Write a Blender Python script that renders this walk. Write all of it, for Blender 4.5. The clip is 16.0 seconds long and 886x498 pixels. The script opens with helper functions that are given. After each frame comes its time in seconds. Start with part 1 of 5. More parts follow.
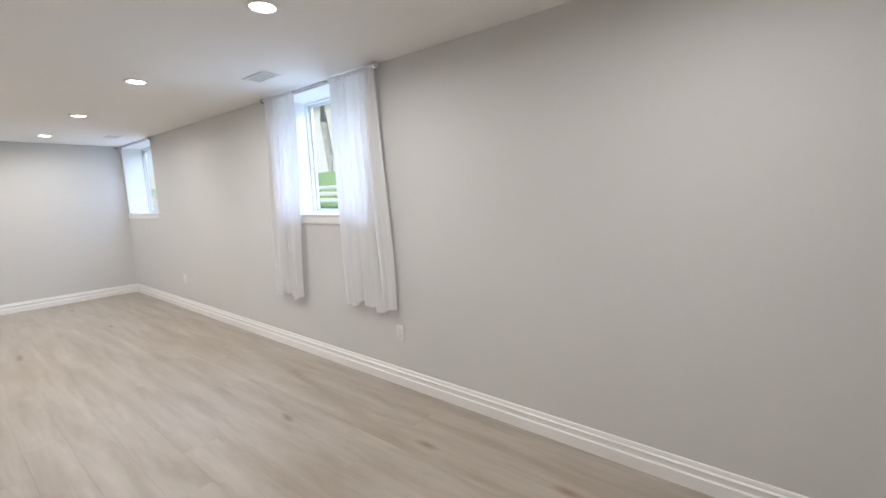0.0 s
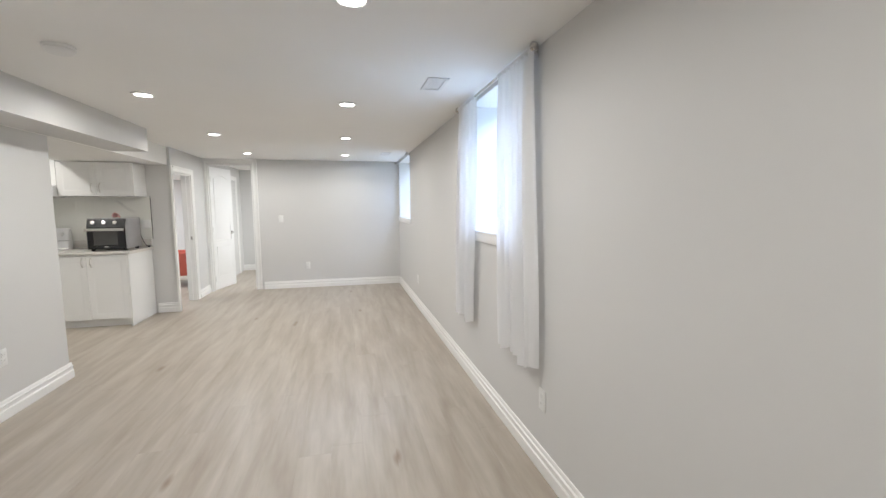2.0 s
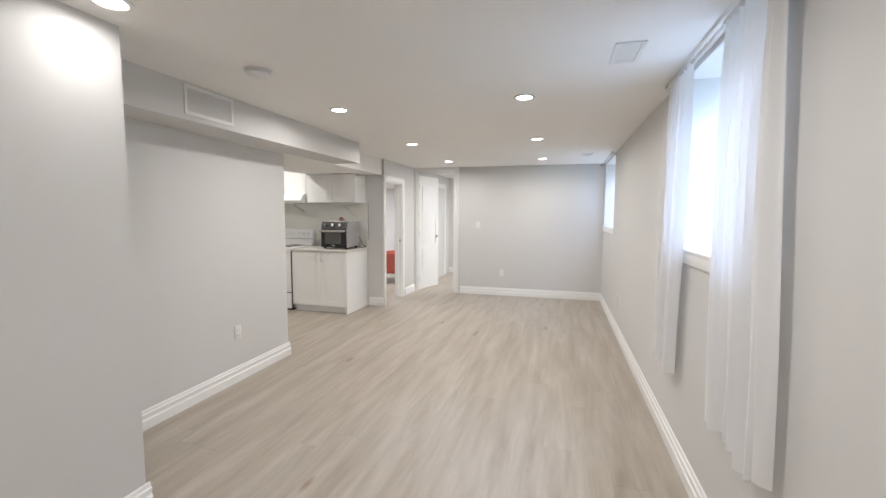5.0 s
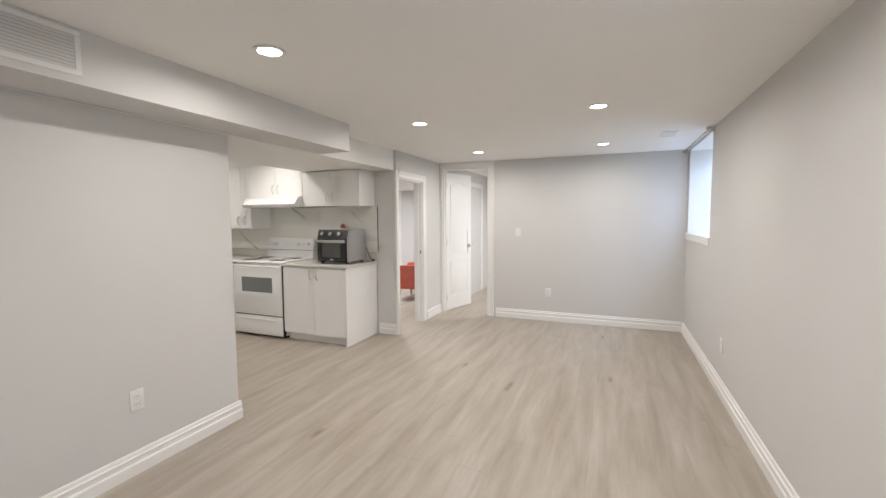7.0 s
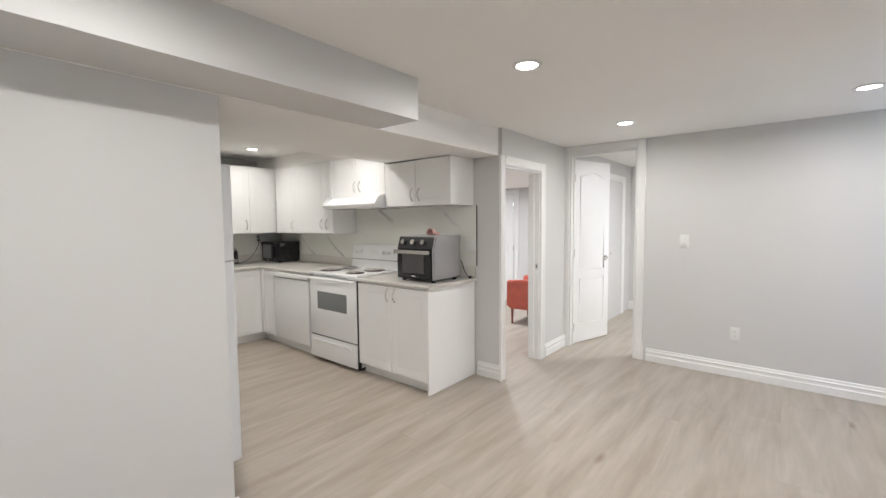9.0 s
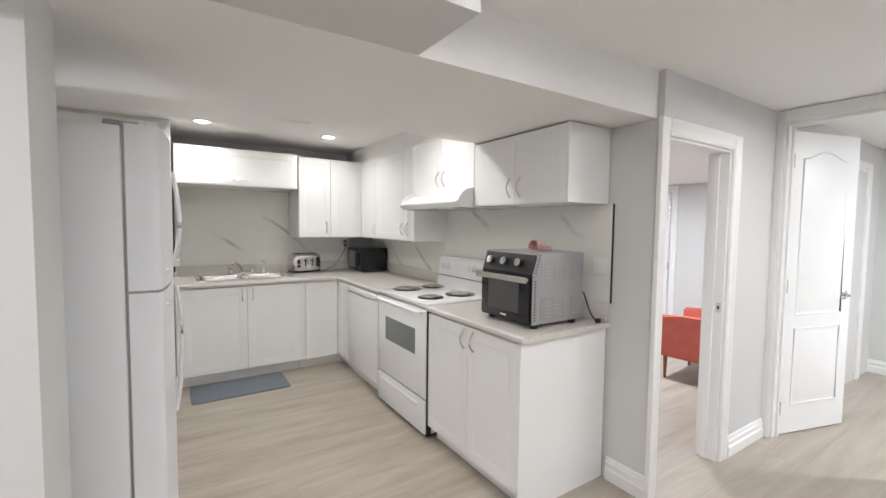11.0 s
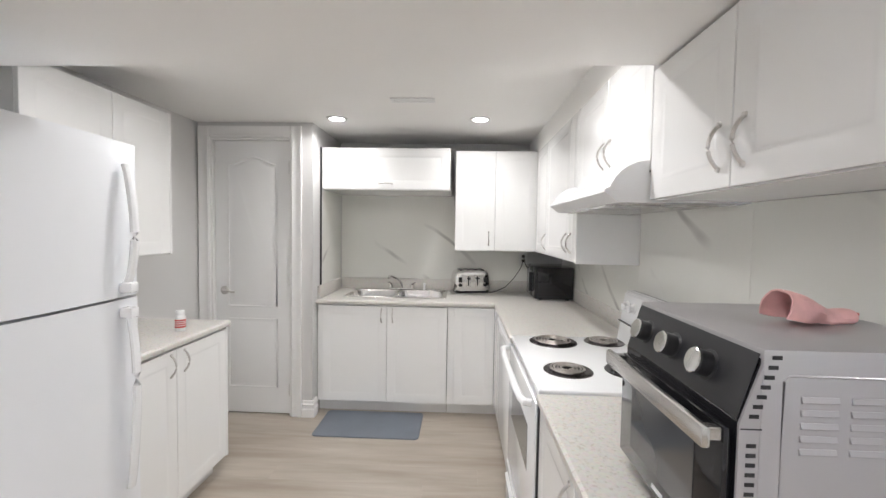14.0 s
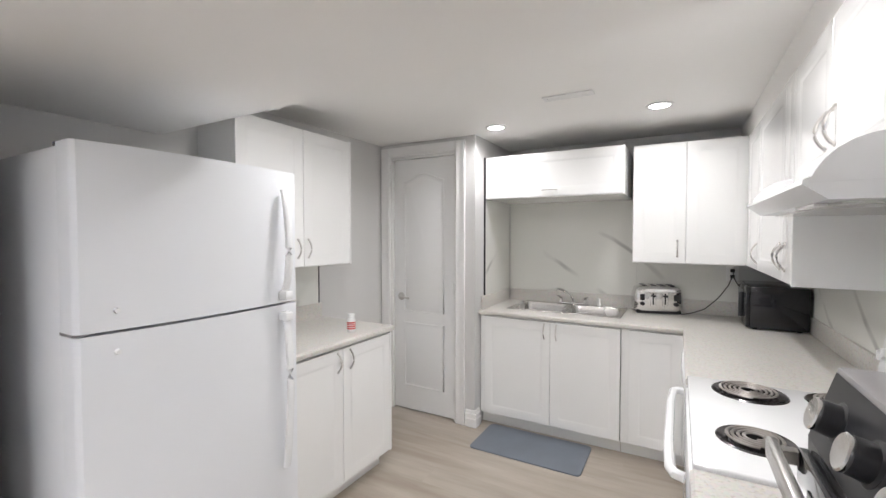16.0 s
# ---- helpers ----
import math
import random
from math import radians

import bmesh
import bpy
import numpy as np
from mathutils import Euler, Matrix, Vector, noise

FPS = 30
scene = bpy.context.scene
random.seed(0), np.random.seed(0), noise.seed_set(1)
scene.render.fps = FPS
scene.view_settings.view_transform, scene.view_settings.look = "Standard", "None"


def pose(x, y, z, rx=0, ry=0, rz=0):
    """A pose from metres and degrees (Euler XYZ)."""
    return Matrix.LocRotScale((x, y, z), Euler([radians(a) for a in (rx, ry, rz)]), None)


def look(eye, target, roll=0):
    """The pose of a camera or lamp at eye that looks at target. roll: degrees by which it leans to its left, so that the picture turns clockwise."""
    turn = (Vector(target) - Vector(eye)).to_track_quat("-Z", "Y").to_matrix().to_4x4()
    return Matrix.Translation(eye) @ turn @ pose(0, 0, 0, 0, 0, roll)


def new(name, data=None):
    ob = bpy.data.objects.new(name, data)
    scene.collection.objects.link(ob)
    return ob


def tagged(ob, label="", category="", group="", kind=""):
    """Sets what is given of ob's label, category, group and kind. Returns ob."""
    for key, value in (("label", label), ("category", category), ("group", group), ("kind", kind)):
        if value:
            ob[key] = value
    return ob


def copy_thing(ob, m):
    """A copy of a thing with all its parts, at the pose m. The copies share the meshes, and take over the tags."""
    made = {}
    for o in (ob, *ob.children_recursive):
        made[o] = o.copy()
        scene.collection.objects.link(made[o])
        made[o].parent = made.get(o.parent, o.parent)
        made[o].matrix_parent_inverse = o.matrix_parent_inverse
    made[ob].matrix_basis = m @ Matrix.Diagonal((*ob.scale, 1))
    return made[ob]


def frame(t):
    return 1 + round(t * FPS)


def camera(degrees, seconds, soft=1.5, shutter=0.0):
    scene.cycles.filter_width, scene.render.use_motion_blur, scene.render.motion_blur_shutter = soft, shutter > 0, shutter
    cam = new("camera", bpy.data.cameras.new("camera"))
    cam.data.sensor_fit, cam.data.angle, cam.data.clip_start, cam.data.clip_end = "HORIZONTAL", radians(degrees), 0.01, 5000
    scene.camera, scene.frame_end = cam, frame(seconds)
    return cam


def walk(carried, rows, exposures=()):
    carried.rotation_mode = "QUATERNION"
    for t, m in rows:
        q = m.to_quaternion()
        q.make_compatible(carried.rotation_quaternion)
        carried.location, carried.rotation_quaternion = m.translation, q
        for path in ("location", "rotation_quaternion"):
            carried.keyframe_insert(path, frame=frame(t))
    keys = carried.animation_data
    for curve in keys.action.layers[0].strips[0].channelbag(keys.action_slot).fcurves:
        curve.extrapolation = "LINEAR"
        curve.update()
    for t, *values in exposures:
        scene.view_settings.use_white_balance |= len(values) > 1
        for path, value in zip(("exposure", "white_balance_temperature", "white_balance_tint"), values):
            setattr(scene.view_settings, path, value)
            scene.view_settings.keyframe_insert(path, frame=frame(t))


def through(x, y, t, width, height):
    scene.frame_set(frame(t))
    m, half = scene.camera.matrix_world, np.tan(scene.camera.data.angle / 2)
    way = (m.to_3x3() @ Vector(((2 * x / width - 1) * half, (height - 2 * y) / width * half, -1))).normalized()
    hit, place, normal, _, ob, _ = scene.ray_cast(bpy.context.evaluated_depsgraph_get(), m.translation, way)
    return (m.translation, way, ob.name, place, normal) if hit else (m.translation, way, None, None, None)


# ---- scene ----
cam = camera(93.1, 16.0)

PATH = [
    (0, (-0.021, 0.065, 1.367), (1.523, 1.308, 1.098), -2.2),
    (0.5, (0.281, 0.057, 1.395), (1.658, 1.483, 1.129), -1.8),
    (1, (0.576, 0.017, 1.396), (1.716, 1.642, 1.15), -0.8),
    (1.5, (0.845, 0.108, 1.402), (1.672, 1.914, 1.167), -0.4),
    (2, (1.014, 0.163, 1.413), (1.471, 2.1, 1.211), -0.4),
    (2.5, (1.169, 0.157, 1.416), (1.262, 2.148, 1.247), -0.2),
    (3, (1.303, 0.123, 1.406), (1.126, 2.11, 1.259), -0.1),
    (3.5, (1.352, 0.127, 1.403), (0.992, 2.09, 1.269), -0.2),
    (4, (1.369, 0.187, 1.402), (0.912, 2.129, 1.251), -0.2),
    (4.2, (1.365, 0.249, 1.405), (0.887, 2.185, 1.247), -0.1),
    (6.5, (1.222, 1.71, 1.437), (0.568, 3.593, 1.275), -0.0),
    (7, (1.19, 2.057, 1.42), (0.44, 3.906, 1.273), -0.3),
    (7.5, (1.114, 2.387, 1.408), (0.245, 4.182, 1.26), -0.5),
    (8, (0.97, 2.725, 1.435), (-0.023, 4.455, 1.292), -0.5),
    (8.5, (0.863, 3.035, 1.414), (-0.277, 4.673, 1.287), -0.5),
    (9, (0.712, 3.36, 1.423), (-0.554, 4.903, 1.292), -0.5),
    (9.2, (0.652, 3.484, 1.429), (-0.67, 4.98, 1.31), -0.3),
    (11.5, (-0.194, 4.68, 1.44), (-1.939, 5.649, 1.314), 0.9),
    (12, (-0.362, 4.888, 1.431), (-2.165, 5.744, 1.303), 1.2),
    (12.5, (-0.587, 5.078, 1.456), (-2.447, 5.803, 1.341), 1.3),
    (13, (-0.714, 5.263, 1.46), (-2.642, 5.782, 1.335), 1.1),
    (13.5, (-0.804, 5.461, 1.469), (-2.787, 5.701, 1.36), 0.9),
    (14, (-0.94, 5.575, 1.463), (-2.936, 5.492, 1.373), 0.9),
    (14.5, (-1.069, 5.636, 1.474), (-3.025, 5.228, 1.395), 0.9),
    (15, (-1.128, 5.724, 1.48), (-3.004, 5.035, 1.4), 0.5),
    (15.5, (-1.167, 5.801, 1.482), (-2.966, 4.929, 1.41), 0.3),
    (16, (-1.168, 5.813, 1.486), (-2.91, 4.833, 1.423), -0.0),
]
EXPOSURE, POT, KPOT = 0.08, 8.7, 5.6
walk(cam, [(t, look(eye, target, roll)) for t, eye, target, roll in PATH], [(0, EXPOSURE + 0.06, 6480, 11), (2, EXPOSURE + 0.1, 6450, 9), (4, EXPOSURE + 0.1, 6480, 10), (7, EXPOSURE + 0.01, 6720, 12), (9, EXPOSURE + 0.07, 6480, 11), (11.5, EXPOSURE + 0.27, 6280, 11), (12.5, EXPOSURE + 0.39, 6320, 11), (13.5, EXPOSURE + 0.42, 6200, 12), (16, EXPOSURE + 0.42, 6140, 13)])

# ---- world and daylight ----
world = bpy.data.worlds.new("sky")
scene.world = world
world.use_nodes = True
sky = world.node_tree.nodes.new("ShaderNodeTexSky")
sky.sky_type, sky.sun_disc = "NISHITA", False
sky.sun_elevation, sky.sun_rotation = radians(65), radians(247)
world.node_tree.links.new(sky.outputs[0], world.node_tree.nodes["Background"].inputs[0])
world.node_tree.nodes["Background"].inputs[1].default_value = 0.15
sun = new("sun", bpy.data.lights.new("sun", "SUN"))
sun.data.energy, sun.data.angle, sun.data.color = 5.0, radians(0.6), (1, 0.95, 0.88)
sun.matrix_world = look((0, 0, 10), (4.2, 1.8, 0))


def lamp(name, m, energy, color, size, size_y=None, spread=180):
    d = bpy.data.lights.new(name, "AREA")
    d.energy, d.color, d.size, d.spread = energy, color, size, radians(spread)
    if size_y:
        d.shape, d.size_y = "RECTANGLE", size_y
    else:
        d.shape = "DISK"
    ob = new(name, d)
    ob.matrix_world = m
    return ob


LAMPS = [(x, y, 2.225) for x in (1.07, -0.355) for y in (0.2, 1.93, 3.67, 5.355, 7.05)] + [(x, y, 2.255) for x in (-3.967, -2.61) for y in (4.67, 5.7)]
WARM, DAY = (1, 0.975, 0.945), (0.50, 0.66, 1.0)
for x, y, z in LAMPS:
    power = KPOT * (0.92 if x > -3 else 0.64) if x < -2 else POT * (0.45 if x < 0 and y < 1 else 0.22 if x < 0 and y < 2 else 1)  # a few are dimmer than the rest
    lamp("potlight_glow", pose(x, y, z - 0.012), power, (1, 0.965, 0.905) if x < -2 else WARM, 0.09, None, 158 if x < -2 else 172)
# added lamps outside the two windows, in place of sky and ground light
lamp("daylight_stand_in", look((2.74, 2.87, 2.62), (2.1, 2.87, 1.75)), 38, DAY, 1.0, 0.5)
lamp("daylight_stand_in", look((2.43, 2.87, 1.185), (1.9, 2.87, 1.75)), 4.5, DAY, 0.95, 0.16)
lamp("daylight_stand_in", look((2.74, 7.1, 2.62), (2.1, 7.1, 1.75)), 22, DAY, 1.0, 0.5)
lamp("daylight_stand_in", look((2.43, 7.15, 1.185), (1.9, 7.15, 1.75)), 4.5, DAY, 1.0, 0.16)
# added unseen lamps that brighten the two rooms beyond the doors
lamp("bedroom_fill", pose(-2.6, 8.3, 1.97), 42, (0.93, 0.96, 1), 0.3)
lamp("hall_fill", pose(0.5, 9.1, 2.2), 46, (0.96, 0.98, 1), 0.3)


# ---- materials ----
def principled(name):
    m = bpy.data.materials.new(name)
    m.use_nodes = True
    return m, m.node_tree.nodes, m.node_tree.links, m.node_tree.nodes["Principled BSDF"]


def surface(name, color, rough=0.5, metal=0.0, var=0.05, scale=3.0, bump=0.0, fine=120.0, spec=0.5, coat=0.0, stretch=(1, 1, 1), rvar=0.08):
    m, n, l, p = principled(name)
    tc = n.new("ShaderNodeTexCoord")
    mp = n.new("ShaderNodeMapping")
    mp.inputs["Scale"].default_value = stretch
    l.new(tc.outputs["Object"], mp.inputs["Vector"])
    big, small = n.new("ShaderNodeTexNoise"), n.new("ShaderNodeTexNoise")
    big.inputs["Scale"].default_value, small.inputs["Scale"].default_value = scale, fine
    big.inputs["Detail"].default_value, small.inputs["Detail"].default_value = 4, 3
    l.new(mp.outputs[0], big.inputs["Vector"])
    l.new(mp.outputs[0], small.inputs["Vector"])
    ramp = n.new("ShaderNodeValToRGB")
    ramp.color_ramp.elements[0].position, ramp.color_ramp.elements[1].position = 0.3, 0.7
    ramp.color_ramp.elements[0].color = [c * (1 - var) for c in color] + [1]
    ramp.color_ramp.elements[1].color = [min(1, c * (1 + var)) for c in color] + [1]
    l.new(big.outputs["Fac"], ramp.inputs["Fac"])
    l.new(ramp.outputs["Color"], p.inputs["Base Color"])
    r = n.new("ShaderNodeMapRange")
    r.inputs["To Min"].default_value, r.inputs["To Max"].default_value = max(0.02, rough - rvar), min(1, rough + rvar)
    l.new(big.outputs["Fac"], r.inputs["Value"])
    l.new(r.outputs["Result"], p.inputs["Roughness"])
    p.inputs["Metallic"].default_value = metal
    p.inputs["Specular IOR Level"].default_value = spec
    p.inputs["Coat Weight"].default_value = coat
    if bump:
        b = n.new("ShaderNodeBump")
        b.inputs["Strength"].default_value, b.inputs["Distance"].default_value = bump, 0.002
        l.new(small.outputs["Fac"], b.inputs["Height"])
        l.new(b.outputs["Normal"], p.inputs["Normal"])
    return m


def glow(name, color, strength):
    m, n, l, p = principled(name)
    p.inputs["Base Color"].default_value = (*color, 1)
    p.inputs["Emission Color"].default_value = (*color, 1)
    p.inputs["Emission Strength"].default_value = strength
    return m


def glass(name, color=(1, 1, 1), rough=0.0):
    m, n, l, p = principled(name)
    p.inputs["Base Color"].default_value = (*color, 1)
    p.inputs["Transmission Weight"].default_value = 1
    p.inputs["Roughness"].default_value = rough
    p.inputs["IOR"].default_value = 1.45
    return m


def plank_material():
    m, n, l, p = principled("vinyl_plank")
    tc, info = n.new("ShaderNodeTexCoord"), n.new("ShaderNodeObjectInfo")
    geo = n.new("ShaderNodeNewGeometry")
    add = n.new("ShaderNodeMath")
    l.new(info.outputs["Random"], add.inputs[0])
    l.new(geo.outputs["Random Per Island"], add.inputs[1])
    shift = n.new("ShaderNodeVectorMath")
    shift.operation = "SCALE"
    shift.inputs[0].default_value = (0.03, 0.35, 0)
    l.new(add.outputs[0], shift.inputs["Scale"])
    off = n.new("ShaderNodeVectorMath")
    l.new(geo.outputs["Position"], off.inputs[0])
    l.new(shift.outputs[0], off.inputs[1])
    mp = n.new("ShaderNodeMapping")
    mp.inputs["Scale"].default_value = (0.85, 0.1, 1)
    l.new(off.outputs[0], mp.inputs["Vector"])
    grain, fine, knot = n.new("ShaderNodeTexNoise"), n.new("ShaderNodeTexNoise"), n.new("ShaderNodeTexVoronoi")
    grain.inputs["Scale"].default_value, grain.inputs["Detail"].default_value, grain.inputs["Distortion"].default_value = 12, 4, 0.35
    fine.inputs["Scale"].default_value, fine.inputs["Detail"].default_value = 48, 5
    l.new(mp.outputs[0], grain.inputs["Vector"])
    l.new(mp.outputs[0], fine.inputs["Vector"])
    km = n.new("ShaderNodeMapping")
    km.inputs["Scale"].default_value = (1, 0.32, 1)
    l.new(off.outputs[0], km.inputs["Vector"])
    knot.voronoi_dimensions = "2D"
    knot.inputs["Scale"].default_value = 1.25
    l.new(km.outputs[0], knot.inputs["Vector"])
    ramp = n.new("ShaderNodeValToRGB")
    e = ramp.color_ramp.elements
    e[0].position, e[1].position = 0.22, 0.82
    e[0].color, e[1].color = (*PLANK_DARK, 1), (*PLANK_LIGHT, 1)
    l.new(grain.outputs["Fac"], ramp.inputs["Fac"])
    tint = n.new("ShaderNodeMix")
    tint.data_type, tint.blend_type = "RGBA", "MULTIPLY"
    tint.inputs["Factor"].default_value = 1
    tone = n.new("ShaderNodeMapRange")
    tone.inputs["From Max"].default_value = 2
    tone.inputs["To Min"].default_value, tone.inputs["To Max"].default_value = 0.955, 1.035
    l.new(add.outputs[0], tone.inputs["Value"])
    l.new(ramp.outputs["Color"], tint.inputs["A"])
    l.new(tone.outputs["Result"], tint.inputs["B"])
    kr = n.new("ShaderNodeValToRGB")
    kr.color_ramp.elements[0].position, kr.color_ramp.elements[1].position = 0.006, 0.036
    kr.color_ramp.elements[0].color, kr.color_ramp.elements[1].color = (0.66, 0.57, 0.49, 1), (1, 1, 1, 1)
    l.new(knot.outputs["Distance"], kr.inputs["Fac"])
    mul = n.new("ShaderNodeMix")
    mul.data_type, mul.blend_type = "RGBA", "MULTIPLY"
    mul.inputs["Factor"].default_value = 1
    l.new(tint.outputs["Result"], mul.inputs["A"])
    l.new(kr.outputs["Color"], mul.inputs["B"])
    streak = n.new("ShaderNodeMapRange")
    streak.inputs["From Min"].default_value, streak.inputs["From Max"].default_value = 0.3, 0.7
    streak.inputs["To Min"].default_value, streak.inputs["To Max"].default_value = 0.94, 1.04
    l.new(fine.outputs["Fac"], streak.inputs["Value"])
    grained = n.new("ShaderNodeMix")
    grained.data_type, grained.blend_type = "RGBA", "MULTIPLY"
    grained.inputs["Factor"].default_value = 1
    l.new(mul.outputs["Result"], grained.inputs["A"])
    l.new(streak.outputs["Result"], grained.inputs["B"])
    l.new(grained.outputs["Result"], p.inputs["Base Color"])
    rr = n.new("ShaderNodeMapRange")
    rr.inputs["To Min"].default_value, rr.inputs["To Max"].default_value = 0.34, 0.5
    l.new(fine.outputs["Fac"], rr.inputs["Value"])
    l.new(rr.outputs["Result"], p.inputs["Roughness"])
    b = n.new("ShaderNodeBump")
    b.inputs["Strength"].default_value, b.inputs["Distance"].default_value = 0.12, 0.001
    l.new(fine.outputs["Fac"], b.inputs["Height"])
    l.new(b.outputs["Normal"], p.inputs["Normal"])
    return m


def laminate_material():
    m, n, l, p = principled("speckled_laminate")
    tc = n.new("ShaderNodeTexCoord")
    a, b = n.new("ShaderNodeTexNoise"), n.new("ShaderNodeTexVoronoi")
    a.inputs["Scale"].default_value, a.inputs["Detail"].default_value = 110, 5
    b.inputs["Scale"].default_value = 95
    l.new(tc.outputs["Object"], a.inputs["Vector"])
    l.new(tc.outputs["Object"], b.inputs["Vector"])
    ramp = n.new("ShaderNodeValToRGB")
    e = ramp.color_ramp.elements
    e[0].position, e[1].position = 0.33, 0.62
    e[0].color, e[1].color = (0.53, 0.475, 0.415, 1), (0.675, 0.65, 0.605, 1)
    mid = ramp.color_ramp.elements.new(0.41)
    mid.color = (0.64, 0.613, 0.565, 1)
    l.new(a.outputs["Fac"], ramp.inputs["Fac"])
    mix = n.new("ShaderNodeMix")
    mix.data_type, mix.blend_type = "RGBA", "MULTIPLY"
    mix.inputs["Factor"].default_value = 0.09
    l.new(ramp.outputs["Color"], mix.inputs["A"])
    l.new(b.outputs["Color"], mix.inputs["B"])
    grey = n.new("ShaderNodeHueSaturation")
    grey.inputs["Saturation"].default_value = 0.85
    l.new(mix.outputs["Result"], grey.inputs["Color"])
    l.new(grey.outputs["Color"], p.inputs["Base Color"])
    p.inputs["Roughness"].default_value = 0.32
    return m


def marble_material():
    m, n, l, p = principled("veined_marble_slab")
    tc = n.new("ShaderNodeTexCoord")
    # the slab's long direction x + y against height gives diagonal veins on every wall
    sep, com, add = n.new("ShaderNodeSeparateXYZ"), n.new("ShaderNodeCombineXYZ"), n.new("ShaderNodeMath")
    l.new(tc.outputs["Object"], sep.inputs[0])
    l.new(sep.outputs[0], add.inputs[0])
    l.new(sep.outputs[1], add.inputs[1])
    l.new(add.outputs[0], com.inputs[0])
    l.new(sep.outputs[2], com.inputs[1])
    mp = n.new("ShaderNodeMapping")
    mp.inputs["Rotation"].default_value = (0, 0, radians(38))
    l.new(com.outputs[0], mp.inputs["Vector"])
    wave = n.new("ShaderNodeTexWave")
    wave.wave_type, wave.bands_direction = "BANDS", "Y"
    wave.inputs["Scale"].default_value, wave.inputs["Distortion"].default_value = 0.75, 3.2
    wave.inputs["Detail"].default_value, wave.inputs["Detail Scale"].default_value = 3, 1.1
    l.new(mp.outputs[0], wave.inputs["Vector"])
    vein = n.new("ShaderNodeValToRGB")
    e = vein.color_ramp.elements
    e[0].position, e[1].position = 0.972, 1.0
    e[0].color, e[1].color = (0, 0, 0, 1), (1, 1, 1, 1)
    l.new(wave.outputs["Fac"], vein.inputs["Fac"])
    mask = n.new("ShaderNodeTexNoise")
    mask.inputs["Scale"].default_value = 2.3
    l.new(com.outputs[0], mask.inputs["Vector"])
    mr = n.new("ShaderNodeMapRange")
    mr.inputs["From Min"].default_value, mr.inputs["From Max"].default_value = 0.47, 0.66
    l.new(mask.outputs["Fac"], mr.inputs["Value"])
    mul = n.new("ShaderNodeMath")
    mul.operation = "MULTIPLY"
    l.new(vein.outputs["Color"], mul.inputs[0])
    l.new(mr.outputs["Result"], mul.inputs[1])
    cloud = n.new("ShaderNodeTexNoise")
    cloud.inputs["Scale"].default_value = 1.7
    l.new(com.outputs[0], cloud.inputs["Vector"])
    ramp = n.new("ShaderNodeValToRGB")
    ramp.color_ramp.elements[0].color, ramp.color_ramp.elements[1].color = (0.76, 0.76, 0.715, 1), (0.83, 0.83, 0.785, 1)
    l.new(cloud.outputs["Fac"], ramp.inputs["Fac"])
    mix = n.new("ShaderNodeMix")
    mix.data_type = "RGBA"
    mix.inputs["B"].default_value = (0.50, 0.495, 0.47, 1)
    l.new(mul.outputs[0], mix.inputs["Factor"])
    l.new(ramp.outputs["Color"], mix.inputs["A"])
    l.new(mix.outputs["Result"], p.inputs["Base Color"])
    p.inputs["Roughness"].default_value = 0.16
    return m


def sheer_material(name="sheer_voile", through=0.24, gap_min=0.07, gap_max=0.11):
    m = bpy.data.materials.new(name)
    m.use_nodes = True
    n, l = m.node_tree.nodes, m.node_tree.links
    n.clear()
    out = n.new("ShaderNodeOutputMaterial")
    dif, tra, clear = n.new("ShaderNodeBsdfDiffuse"), n.new("ShaderNodeBsdfTranslucent"), n.new("ShaderNodeBsdfTransparent")
    dif.inputs[0].default_value = (0.96, 0.96, 0.965, 1)
    tra.inputs[0].default_value = (0.92, 0.925, 0.95, 1)
    a, b = n.new("ShaderNodeMixShader"), n.new("ShaderNodeMixShader")
    a.inputs[0].default_value, b.inputs[0].default_value = through, 0.2
    l.new(dif.outputs[0], a.inputs[1])
    l.new(tra.outputs[0], a.inputs[2])
    weave = n.new("ShaderNodeTexNoise")
    weave.inputs["Scale"].default_value = 260
    mr = n.new("ShaderNodeMapRange")
    mr.inputs["To Min"].default_value, mr.inputs["To Max"].default_value = gap_min, gap_max
    tc = n.new("ShaderNodeTexCoord")
    l.new(tc.outputs["Object"], weave.inputs["Vector"])
    l.new(weave.outputs["Fac"], mr.inputs["Value"])
    l.new(mr.outputs["Result"], b.inputs[0])
    l.new(a.outputs[0], b.inputs[1])
    l.new(clear.outputs[0], b.inputs[2])
    l.new(b.outputs[0], out.inputs[0])
    return m


PLANK_DARK, PLANK_LIGHT = (0.33, 0.274, 0.217), (0.505, 0.462, 0.40)
WALL = surface("wall_paint", (0.668, 0.662, 0.652), 0.62, var=0.015, scale=1.2, bump=0.08, fine=220)
CEIL = surface("ceiling_paint", (0.89, 0.88, 0.86), 0.8, var=0.012, scale=1.0, bump=0.06, fine=150)
TRIM = surface("white_trim_paint", (0.86, 0.855, 0.84), 0.38, var=0.015, scale=2)
DOORP = surface("white_door_paint", (0.87, 0.87, 0.865), 0.36, var=0.012, scale=2, bump=0.05, fine=90)
CAB = surface("white_thermofoil", (0.875, 0.875, 0.865), 0.17, var=0.01, scale=2, rvar=0.03)
ENAMEL = surface("white_enamel", (0.865, 0.87, 0.875), 0.14, var=0.008, scale=4, rvar=0.03)
FRIDGE = surface("white_textured_steel", (0.80, 0.815, 0.84), 0.42, var=0.01, scale=3, bump=0.12, fine=420)
PLASTIC = surface("white_plastic", (0.80, 0.80, 0.79), 0.4, var=0.01)
STEEL = surface("brushed_steel", (0.60, 0.585, 0.565), 0.27, metal=1, var=0.02, scale=6, rvar=0.02)
